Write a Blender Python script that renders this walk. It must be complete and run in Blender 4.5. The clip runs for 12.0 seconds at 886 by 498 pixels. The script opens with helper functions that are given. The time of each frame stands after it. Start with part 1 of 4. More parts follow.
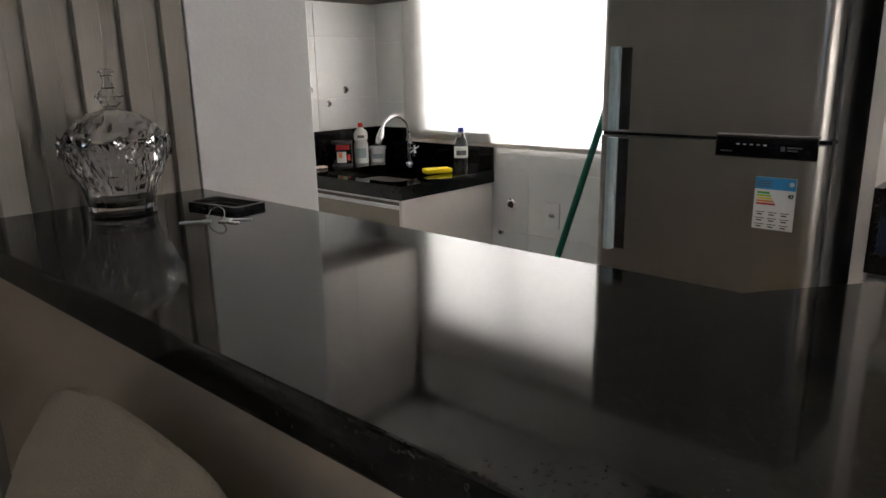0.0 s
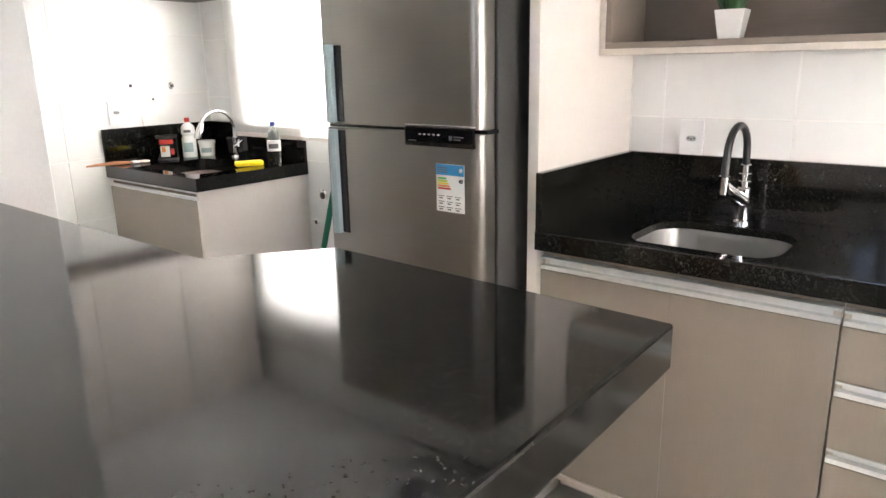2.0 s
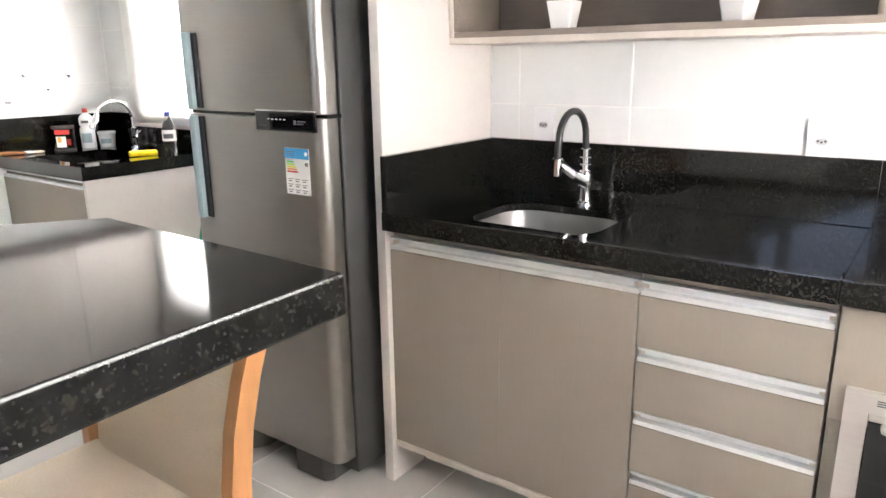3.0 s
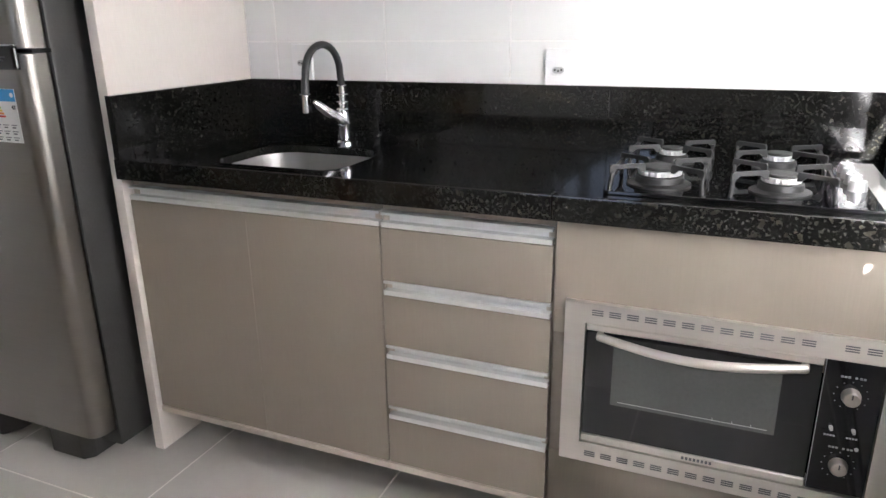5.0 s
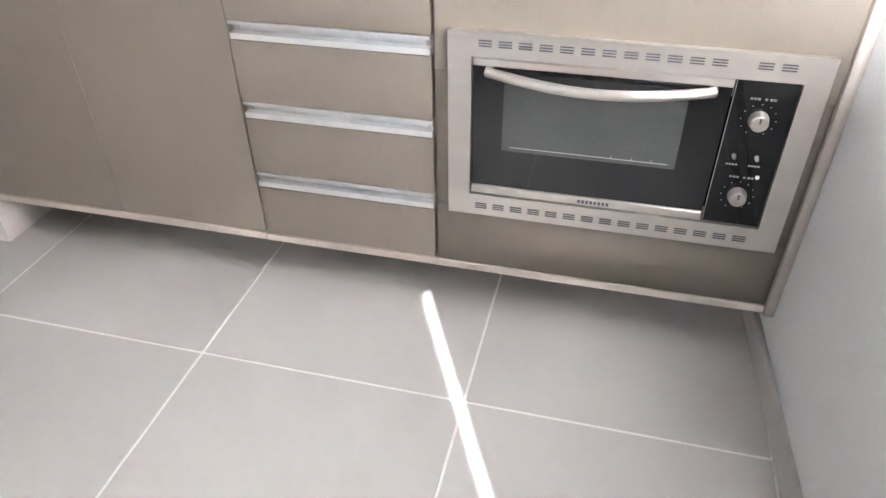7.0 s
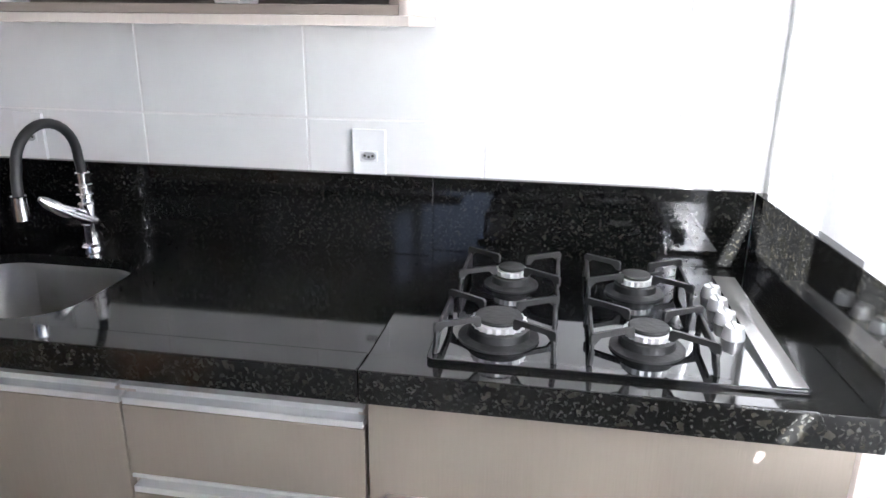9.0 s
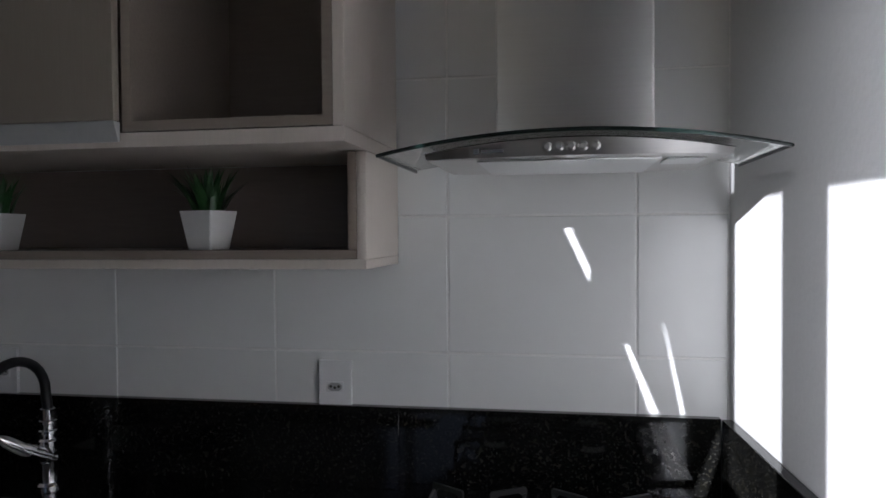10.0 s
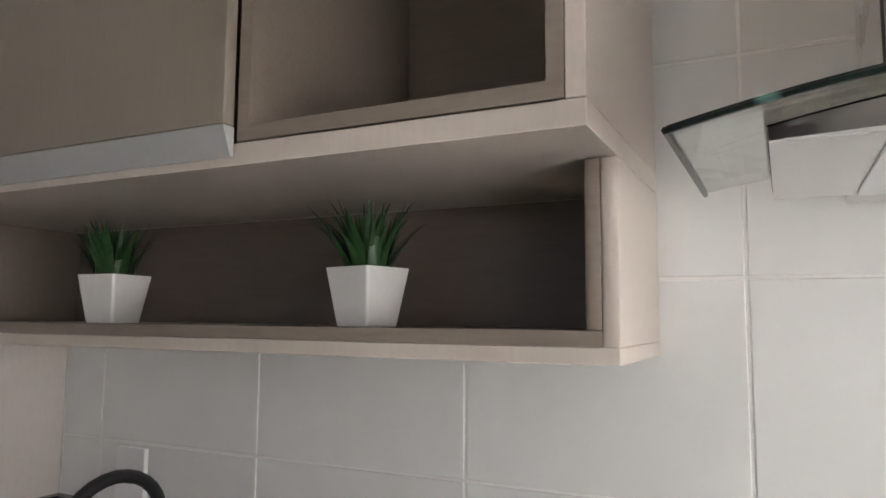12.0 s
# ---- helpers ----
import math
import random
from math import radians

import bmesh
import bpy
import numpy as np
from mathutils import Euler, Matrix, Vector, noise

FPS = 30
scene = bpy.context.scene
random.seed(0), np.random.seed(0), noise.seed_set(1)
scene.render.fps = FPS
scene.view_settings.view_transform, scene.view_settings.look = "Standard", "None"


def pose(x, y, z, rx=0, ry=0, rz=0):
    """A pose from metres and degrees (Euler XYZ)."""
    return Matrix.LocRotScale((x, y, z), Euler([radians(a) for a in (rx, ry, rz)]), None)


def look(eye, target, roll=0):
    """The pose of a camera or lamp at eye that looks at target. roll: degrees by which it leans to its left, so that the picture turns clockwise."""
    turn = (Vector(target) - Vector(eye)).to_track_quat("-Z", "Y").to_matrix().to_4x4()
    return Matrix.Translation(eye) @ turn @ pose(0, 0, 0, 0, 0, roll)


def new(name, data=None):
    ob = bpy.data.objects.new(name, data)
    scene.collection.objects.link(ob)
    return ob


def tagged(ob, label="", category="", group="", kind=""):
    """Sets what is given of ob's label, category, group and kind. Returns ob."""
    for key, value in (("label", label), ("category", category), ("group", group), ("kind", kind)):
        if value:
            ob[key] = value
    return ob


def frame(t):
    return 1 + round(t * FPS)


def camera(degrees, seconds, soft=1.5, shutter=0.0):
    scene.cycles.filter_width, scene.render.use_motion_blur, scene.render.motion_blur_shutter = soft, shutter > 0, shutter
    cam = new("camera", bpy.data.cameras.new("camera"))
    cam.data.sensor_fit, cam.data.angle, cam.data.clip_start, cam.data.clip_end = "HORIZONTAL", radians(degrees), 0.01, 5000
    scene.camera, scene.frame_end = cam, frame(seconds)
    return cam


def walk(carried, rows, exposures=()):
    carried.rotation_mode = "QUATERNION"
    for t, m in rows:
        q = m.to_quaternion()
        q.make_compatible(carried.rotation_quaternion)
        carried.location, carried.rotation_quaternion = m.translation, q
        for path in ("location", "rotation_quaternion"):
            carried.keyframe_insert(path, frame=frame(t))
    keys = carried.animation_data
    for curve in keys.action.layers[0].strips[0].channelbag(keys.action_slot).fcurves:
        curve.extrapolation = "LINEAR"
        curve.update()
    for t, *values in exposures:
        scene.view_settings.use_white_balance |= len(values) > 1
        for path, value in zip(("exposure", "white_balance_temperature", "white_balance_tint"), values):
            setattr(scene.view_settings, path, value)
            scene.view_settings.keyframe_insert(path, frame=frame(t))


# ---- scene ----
cam = camera(64.9, 12.0)
PATH = [
    (0, (0.4, -2.048, 1.393), (-0.907, -0.618, 0.895), -1.1),
    (0.5, (0.59, -1.969, 1.389), (-0.71, -0.534, 0.886), -1.1),
    (1, (0.758, -1.888, 1.388), (-0.532, -0.446, 0.882), -1.0),
    (1.5, (0.894, -1.783, 1.381), (-0.358, -0.31, 0.869), -1.0),
    (2, (1.05, -1.699, 1.38), (-0.169, -0.197, 0.87), -1.1),
    (2.5, (1.234, -1.65, 1.36), (0.063, -0.112, 0.85), -0.9),
    (3, (1.371, -1.567, 1.346), (0.238, -0.002, 0.828), -0.8),
    (5, (1.576, -1.397, 1.258), (0.831, 0.352, 0.637), -0.8),
    (5.5, (1.573, -1.351, 1.2), (0.969, 0.383, 0.408), -0.9),
    (6, (1.578, -1.3, 1.151), (1.082, 0.345, 0.128), -1.1),
    (6.2, (1.576, -1.293, 1.129), (1.117, 0.309, 0.023), -0.9),
    (6.5, (1.574, -1.278, 1.108), (1.151, 0.255, -0.104), -1.0),
    (8.5, (1.544, -0.951, 1.312), (1.186, 0.811, 0.435), -0.1),
    (9, (1.511, -0.921, 1.4), (1.2, 0.959, 0.793), 0.7),
    (9.5, (1.588, -0.922, 1.426), (1.224, 1.023, 1.136), -0.4),
    (10, (1.594, -0.918, 1.465), (1.26, 1.053, 1.421), -0.4),
    (10.5, (1.598, -0.867, 1.473), (1.266, 1.102, 1.583), -0.4),
    (11, (1.532, -0.674, 1.464), (1.197, 1.291, 1.632), -0.3),
    (11.5, (1.441, -0.529, 1.466), (0.923, 1.394, 1.648), -0.2),
    (11.7, (1.414, -0.482, 1.46), (0.775, 1.405, 1.64), -0.2),
    (12, (1.391, -0.401, 1.448), (0.519, 1.389, 1.645), 0.4),
]
walk(cam, [(t, look(eye, target, roll)) for t, eye, target, roll in PATH],
     exposures=[(0, 2.8, 6800, 14), (0.5, 3.15, 6800, 14), (1, 3.65, 6800, 14), (1.5, 4.1, 6800, 14), (2, 4.35, 6800, 14), (3, 4.5, 6600, 14), (5, 3.85, 6350, 14), (6.5, 4.43, 6250, 14), (8.5, 4.05, 6000, 14), (9, 3.75, 5950, 14), (9.3, 3.25, 5950, 14), (9.6, 2.05, 5950, 14), (10, 1.0, 5950, 14), (10.5, 0.65, 6050, 14), (11, 0.75, 6150, 14), (11.5, 1.25, 6350, 14), (12, 2.5, 6650, 14)])

# ---- light ----
world = bpy.data.worlds.new("sky")
scene.world = world
world.use_nodes = True
SUN = Vector((0.45, 1.0, -0.24)).normalized()
sky = world.node_tree.nodes.new("ShaderNodeTexSky")
sky.sky_type, sky.sun_disc = "NISHITA", False
sky.dust_density, sky.air_density = 0.15, 0.55
sky.sun_elevation, sky.sun_rotation = math.asin(-SUN.z), math.atan2(-SUN.x, -SUN.y)
world.node_tree.links.new(sky.outputs[0], world.node_tree.nodes["Background"].inputs[0])
world.node_tree.nodes["Background"].inputs[1].default_value = 0.05

sun = new("sun", bpy.data.lights.new("sun", "SUN"))
sun.data.energy, sun.data.angle, sun.data.color = 5.0, radians(0.13), (1, 0.99, 0.97)
sun.matrix_world = look((0, -8, 4), Vector((0, -8, 4)) + SUN)


def window_light(name, eye, target, width, height, energy, color):
    lamp = new(name, bpy.data.lights.new(name, "AREA"))
    lamp.data.shape, lamp.data.size, lamp.data.size_y = "RECTANGLE", width, height
    lamp.data.energy, lamp.data.color = energy, color
    lamp.matrix_world = look(eye, target)
    return lamp


# daylight of the balcony door behind, and of the laundry window behind its blind
window_light("balcony_daylight", (0.4, -3.05, 1.45), (0.8, 0.0, 1.2), 2.3, 2.0, 0.31, (1, 1, 1))
window_light("laundry_daylight", (-1.53, 0.72, 1.58), (-1.53, -2.0, 1.45), 1.05, 1.0, 7.5, (0.96, 0.98, 1.0))
# added fill lamp, no real source: brightens the right wall along the sun's way
wall_fill = window_light("curtain_glow", (1.02, -3.0, 2.05), Vector((1.02, -3.0, 2.05)) + SUN, 0.66, 1.0, 2.3, (1, 0.99, 0.98))
wall_fill.data.spread = radians(11)



# ---- materials ----
def material(name, color, rough=0.5, metal=0.0, vary=0.08, scale=6.0, grain=120.0, bump=0.02, stretch=(1, 1, 1), per_piece=0.0, spec=0.5, coat=0.0):
    m = bpy.data.materials.new(name)
    m.use_nodes = True
    n, l = m.node_tree.nodes, m.node_tree.links
    b = n["Principled BSDF"]
    b.inputs["Metallic"].default_value, b.inputs["Specular IOR Level"].default_value = metal, spec
    b.inputs["Coat Weight"].default_value = coat
    co, mp = n.new("ShaderNodeTexCoord"), n.new("ShaderNodeMapping")
    mp.inputs["Scale"].default_value = stretch
    l.new(co.outputs["Object"], mp.inputs["Vector"])
    big, fine = n.new("ShaderNodeTexNoise"), n.new("ShaderNodeTexNoise")
    big.inputs["Scale"].default_value, fine.inputs["Scale"].default_value = scale, grain
    big.inputs["Detail"].default_value, fine.inputs["Detail"].default_value = 4, 3
    l.new(mp.outputs[0], big.inputs["Vector"]), l.new(mp.outputs[0], fine.inputs["Vector"])
    add = n.new("ShaderNodeMath")
    add.operation = "ADD"
    l.new(big.outputs["Fac"], add.inputs[0]), l.new(fine.outputs["Fac"], add.inputs[1])
    last = add
    if per_piece:
        info, mul, plus = n.new("ShaderNodeObjectInfo"), n.new("ShaderNodeMath"), n.new("ShaderNodeMath")
        mul.operation, plus.operation = "MULTIPLY", "ADD"
        mul.inputs[1].default_value = per_piece
        l.new(info.outputs["Random"], mul.inputs[0]), l.new(mul.outputs[0], plus.inputs[0]), l.new(add.outputs[0], plus.inputs[1])
        last = plus
    ramp = n.new("ShaderNodeMapRange")
    ramp.clamp = False
    ramp.inputs["From Min"].default_value, ramp.inputs["From Max"].default_value = 0.6, 1.4
    ramp.inputs["To Min"].default_value, ramp.inputs["To Max"].default_value = 1 - vary, 1 + vary
    l.new(last.outputs[0], ramp.inputs["Value"])
    mix = n.new("ShaderNodeVectorMath")
    mix.operation = "SCALE"
    mix.inputs[0].default_value = color
    l.new(ramp.outputs[0], mix.inputs["Scale"]), l.new(mix.outputs[0], b.inputs["Base Color"])
    r = n.new("ShaderNodeMapRange")
    r.clamp = False
    r.inputs["From Min"].default_value, r.inputs["From Max"].default_value = 0.3, 0.7
    r.inputs["To Min"].default_value, r.inputs["To Max"].default_value = max(0.0, rough * 0.82), rough * 1.18
    l.new(big.outputs["Fac"], r.inputs["Value"]), l.new(r.outputs[0], b.inputs["Roughness"])
    if bump:
        bp = n.new("ShaderNodeBump")
        bp.inputs["Strength"].default_value, bp.inputs["Distance"].default_value = 0.5, bump * 0.02
        l.new(fine.outputs["Fac"], bp.inputs["Height"]), l.new(bp.outputs[0], b.inputs["Normal"])
    return m


def granite(name, rough=0.065, speck=1.0):
    """Polished near-black granite with greenish and ochre crystals."""
    m = material(name, (0.0062, 0.0062, 0.0058), rough, vary=0.5, scale=25, grain=300, bump=0, spec=0.45)
    n, l = m.node_tree.nodes, m.node_tree.links
    b = n["Principled BSDF"]
    base = b.inputs["Base Color"].links[0].from_socket
    co = n.new("ShaderNodeTexCoord")
    for size, low, high, tone in ((30, 0.56, 0.64, (0.014, 0.0138, 0.011)), (85, 0.59, 0.65, (0.042, 0.039, 0.030)), (190, 0.61, 0.67, (0.062, 0.062, 0.055))):
        t, r, x = n.new("ShaderNodeTexNoise"), n.new("ShaderNodeMapRange"), n.new("ShaderNodeMix")
        t.inputs["Scale"].default_value, t.inputs["Detail"].default_value, t.inputs["Distortion"].default_value = size, 2, 0.2
        r.inputs["From Min"].default_value, r.inputs["From Max"].default_value = low, high
        x.data_type = "RGBA"
        l.new(co.outputs["Object"], t.inputs["Vector"]), l.new(t.outputs["Fac"], r.inputs["Value"]), l.new(r.outputs[0], x.inputs[0])
        l.new(base, x.inputs[6])
        x.inputs[7].default_value = (*[c * speck for c in tone], 1)
        base = x.outputs[2]
    l.new(base, b.inputs["Base Color"])
    return m


def glass(name, color=(1, 1, 1), rough=0.0, ior=1.45):
    m = bpy.data.materials.new(name)
    m.use_nodes = True
    b = m.node_tree.nodes["Principled BSDF"]
    b.inputs["Base Color"].default_value = (*color, 1)
    b.inputs["Transmission Weight"].default_value, b.inputs["Roughness"].default_value, b.inputs["IOR"].default_value = 1, rough, ior
    return m


GRANITE = granite("black_granite", 0.065, 0.48)
SAWN = granite("black_granite_edge", 0.12, 0.55)
FRONT = material("taupe_laminate", (0.280, 0.240, 0.198), 0.42, vary=0.04, scale=3, grain=220, bump=0.05, stretch=(1, 1, 0.06))
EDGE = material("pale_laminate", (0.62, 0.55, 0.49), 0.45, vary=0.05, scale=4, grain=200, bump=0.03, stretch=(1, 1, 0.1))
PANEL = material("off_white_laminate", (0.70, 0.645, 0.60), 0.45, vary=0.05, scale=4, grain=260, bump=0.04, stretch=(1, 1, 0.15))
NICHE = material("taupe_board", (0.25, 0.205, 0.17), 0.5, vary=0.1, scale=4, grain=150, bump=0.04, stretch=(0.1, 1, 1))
# roughly six tenths of NICHE's colour, for back boards and laundry carcasses
NICHEBACK = material("dark_taupe_board", (0.15, 0.118, 0.098), 0.5, vary=0.1, scale=4, grain=150, bump=0.04, stretch=(0.1, 1, 1))
ALU = material("anodised_aluminium", (0.78, 0.78, 0.78), 0.34, 0.5, vary=0.05, scale=8, grain=200, bump=0.01, stretch=(0.05, 1, 1))
STEEL = material("brushed_steel", (0.66, 0.645, 0.63), 0.30, 1.0, vary=0.05, scale=3, grain=260, bump=0.02, stretch=(0.02, 1, 1))
FRIDGE = material("fridge_steel", (0.29, 0.272, 0.254), 0.34, 0.95, vary=0.05, scale=2, grain=320, bump=0.02, stretch=(0.02, 0.02, 1))
CHROME = material("chrome", (0.82, 0.82, 0.83), 0.06, 1.0, vary=0.02, bump=0)
SINKSTEEL = material("sink_steel", (0.60, 0.585, 0.57), 0.34, 0.8, vary=0.06, scale=10, grain=300, bump=0.02)
BLACK = material("black_plastic", (0.012, 0.012, 0.013), 0.25, vary=0.2, bump=0.01)
OVENSTEEL = material("satin_steel", (0.68, 0.635, 0.59), 0.36, 0.88, vary=0.05, scale=3, grain=260, bump=0.02, stretch=(0.02, 1, 1))
for _m in (STEEL, OVENSTEEL):
    _b = _m.node_tree.nodes["Principled BSDF"]
    _b.inputs["Anisotropic"].default_value, _b.inputs["Anisotropic Rotation"].default_value = 0.7, 0.25
BLACKGLASS = material("black_glass", (0.006, 0.006, 0.007), 0.04, vary=0.1, bump=0, coat=0.5)
OVENWINDOW = material("oven_window", (0.09, 0.095, 0.09), 0.06, vary=0.1, bump=0)
RUBBER = material("black_rubber", (0.014, 0.014, 0.015), 0.45, vary=0.2, bump=0.02)
IRON = material("cast_iron", (0.012, 0.012, 0.012), 0.5, vary=0.3, bump=0.1)
DARKSIDE = material("dark_grey_paint", (0.055, 0.054, 0.052), 0.4, vary=0.1, scale=4, bump=0.05)
GREYBLUE = material("grey_blue_trim", (0.33, 0.42, 0.45), 0.3, vary=0.04, bump=0)
WALLPAINT = material("white_wall_paint", (0.80, 0.80, 0.79), 0.6, vary=0.03, scale=1.5, grain=90, bump=0.08)
TILE = material("white_glazed_tile", (0.80, 0.80, 0.785), 0.16, vary=0.02, scale=2, grain=12, bump=0.05, per_piece=0.25)
GROUT = material("white_grout", (0.84, 0.83, 0.81), 0.8, vary=0.08, bump=0.1)
FLOORTILE = material("grey_porcelain", (0.50, 0.48, 0.455), 0.34, vary=0.03, scale=2.2, grain=45, bump=0.0, per_piece=0.3)
FLOORGROUT = material("pale_grout", (0.78, 0.75, 0.71), 0.8, vary=0.1, bump=0.1)
SLATS = material("grey_brown_board", (0.30, 0.27, 0.235), 0.5, vary=0.06, scale=3, grain=150, bump=0.04, stretch=(1, 1, 0.08))
BARBASE = material("beige_board", (0.46, 0.385, 0.30), 0.5, vary=0.05, scale=3, grain=150, bump=0.03)
LEATHER = material("cream_leather", (0.66, 0.55, 0.42), 0.42, vary=0.06, scale=8, grain=160, bump=0.2)
# cover of the near chair, darker because its shade is in the colour
SHADECOVER = material("shaded_cover", (0.36, 0.31, 0.245), 0.7, vary=0.08, scale=8, grain=260, bump=0.2)
WOOD = material("honey_wood", (0.50, 0.235, 0.095), 0.35, vary=0.18, scale=6, grain=60, bump=0.05, stretch=(1, 1, 0.08))
WHITEPOT = material("white_glaze", (0.80, 0.79, 0.77), 0.22, vary=0.03, bump=0)
LEAF = material("green_leaf", (0.022, 0.070, 0.020), 0.4, vary=0.35, scale=30, bump=0.05)
SOIL = material("dark_soil", (0.03, 0.022, 0.015), 0.9, vary=0.4, bump=0.5)
SOCKET = material("white_plastic", (0.80, 0.80, 0.80), 0.3, vary=0.02, bump=0)
# one grey for print and rack, and for shaded grip and socket recess
RECESS = material("grey_print_and_shade", (0.42, 0.42, 0.42), 0.4, vary=0.04, bump=0)
HOLE = material("dark_hole", (0.05, 0.045, 0.04), 0.7, vary=0.2, bump=0)
GREEN = material("green_tube", (0.0, 0.17, 0.10), 0.35, vary=0.08, bump=0)
YELLOW = material("yellow_sponge", (0.85, 0.62, 0.0), 0.7, vary=0.1, bump=0.2)
RED = material("red_plastic", (0.60, 0.03, 0.02), 0.4, vary=0.06, bump=0)
BLUE = material("blue_print", (0.03, 0.28, 0.60), 0.45, vary=0.04, bump=0)
BLUECAP = material("blue_plastic", (0.05, 0.08, 0.42), 0.4, vary=0.05, bump=0)
PAPER = material("white_paper", (0.80, 0.80, 0.79), 0.5, vary=0.03, bump=0)
INK = material("grey_ink", (0.12, 0.12, 0.13), 0.6, vary=0.1, bump=0)
GREENINK = material("green_ink", (0.05, 0.45, 0.10), 0.5, vary=0.05, bump=0)
LIMEINK = material("lime_ink", (0.45, 0.60, 0.05), 0.5, vary=0.05, bump=0)
YELLOWINK = material("yellow_ink", (0.85, 0.65, 0.03), 0.5, vary=0.05, bump=0)
ORANGEINK = material("orange_ink", (0.80, 0.28, 0.03), 0.5, vary=0.05, bump=0)
CLEAR = glass("clear_glass")
CRYSTAL = glass("crystal_glass", ior=1.52)
HOODGLASS = glass("hood_glass", (0.93, 0.97, 0.95))
GLASSEDGE = material("dark_green_glass_edge", (0.008, 0.016, 0.014), 0.1, vary=0.1, bump=0)
CLOTH = material("sun_mask_cloth", (0.55, 0.53, 0.50), 0.9, vary=0.05, bump=0.2)
BRISTLE = material("brush_wood", (0.42, 0.16, 0.06), 0.5, vary=0.2, bump=0.05)

BLIND = bpy.data.materials.new("translucent_blind")
BLIND.use_nodes = True
_n, _l = BLIND.node_tree.nodes, BLIND.node_tree.links
_tr, _df, _mx = _n.new("ShaderNodeBsdfTranslucent"), _n.new("ShaderNodeBsdfDiffuse"), _n.new("ShaderNodeMixShader")
_wv, _mr = _n.new("ShaderNodeTexNoise"), _n.new("ShaderNodeMapRange")
_wv.inputs["Scale"].default_value = 300
_mr.inputs["To Min"].default_value, _mr.inputs["To Max"].default_value = 0.62, 0.72
_l.new(_wv.outputs["Fac"], _mr.inputs["Value"]), _l.new(_mr.outputs[0], _mx.inputs[0])
_tr.inputs[0].default_value = _df.inputs[0].default_value = (0.86, 0.85, 0.83, 1)
_l.new(_df.outputs[0], _mx.inputs[1]), _l.new(_tr.outputs[0], _mx.inputs[2])
_l.new(_mx.outputs[0], _n["Material Output"].inputs[0])


# ---- building helpers ----
def box(bm, x0, x1, y0, y1, z0, z1, bevel=0.0, seg=1):
    v = [bm.verts.new((x, y, z)) for z in (z0, z1) for x, y in ((x0, y0), (x1, y0), (x1, y1), (x0, y1))]
    f = [bm.faces.new([v[i] for i in q]) for q in ((3, 2, 1, 0), (4, 5, 6, 7), (0, 1, 5, 4), (1, 2, 6, 5), (2, 3, 7, 6), (3, 0, 4, 7))]
    if bevel:
        bmesh.ops.bevel(bm, geom=list({e for q in f for e in q.edges}), offset=bevel, segments=seg, affect="EDGES", profile=0.6)
    return bm


def boxes(*rows, bevel=0.0, seg=1):
    bm = bmesh.new()
    for r in rows:
        box(bm, *r, bevel=bevel, seg=seg)
    return bm


def prism(points, z0, z1, bevel=0.0, seg=1):
    """An upright block over a plan outline, counter-clockwise."""
    bm = bmesh.new()
    low, top = [bm.verts.new((x, y, z0)) for x, y in points], [bm.verts.new((x, y, z1)) for x, y in points]
    n = len(points)
    f = [bm.faces.new(low[::-1]), bm.faces.new(top)] + [bm.faces.new((low[i], low[(i + 1) % n], top[(i + 1) % n], top[i])) for i in range(n)]
    if bevel:
        bmesh.ops.bevel(bm, geom=list({e for q in f for e in q.edges}), offset=bevel, segments=seg, affect="EDGES", profile=0.6)
    return bm


def lathe(profile, seg=32, center=(0, 0, 0), bm=None, wave=None):
    """A turned body: radius and height along the profile; wave(angle, radius, height) may change the radius."""
    bm = bm or bmesh.new()
    rings = []
    for r, z in profile:
        ring = []
        for i in range(seg):
            a = 2 * math.pi * i / seg
            q = wave(a, r, z) if wave else r
            ring.append(bm.verts.new((center[0] + q * math.cos(a), center[1] + q * math.sin(a), center[2] + z)))
        rings.append(ring)
    for a, b in zip(rings, rings[1:]):
        for i in range(seg):
            bm.faces.new((a[i], a[(i + 1) % seg], b[(i + 1) % seg], b[i]))
    bm.faces.new(rings[0][::-1]), bm.faces.new(rings[-1])
    return bm


def tube(points, radius, seg=12, bm=None):
    """A round bar along a line of points."""
    bm = bm or bmesh.new()
    pts = [Vector(p) for p in points]
    rings = []
    side = None
    for i, p in enumerate(pts):
        d = (pts[min(i + 1, len(pts) - 1)] - pts[max(i - 1, 0)]).normalized()
        if side is None:
            side = d.cross(Vector((0, 0, 1)) if abs(d.z) < 0.9 else Vector((1, 0, 0))).normalized()
        side = (side - d * side.dot(d)).normalized()
        up = d.cross(side)
        r = radius[i] if isinstance(radius, (list, tuple)) else radius
        rings.append([bm.verts.new(p + r * (math.cos(2 * math.pi * k / seg) * side + math.sin(2 * math.pi * k / seg) * up)) for k in range(seg)])
    for a, b in zip(rings, rings[1:]):
        for k in range(seg):
            bm.faces.new((a[k], a[(k + 1) % seg], b[(k + 1) % seg], b[k]))
    bm.faces.new(rings[0][::-1]), bm.faces.new(rings[-1])
    return bm


def arc(center, r, a0, a1, axis_u, axis_v, n=16):
    c, u, v = Vector(center), Vector(axis_u), Vector(axis_v)
    return [c + r * (math.cos(radians(a0 + (a1 - a0) * i / n)) * u + math.sin(radians(a0 + (a1 - a0) * i / n)) * v) for i in range(n + 1)]


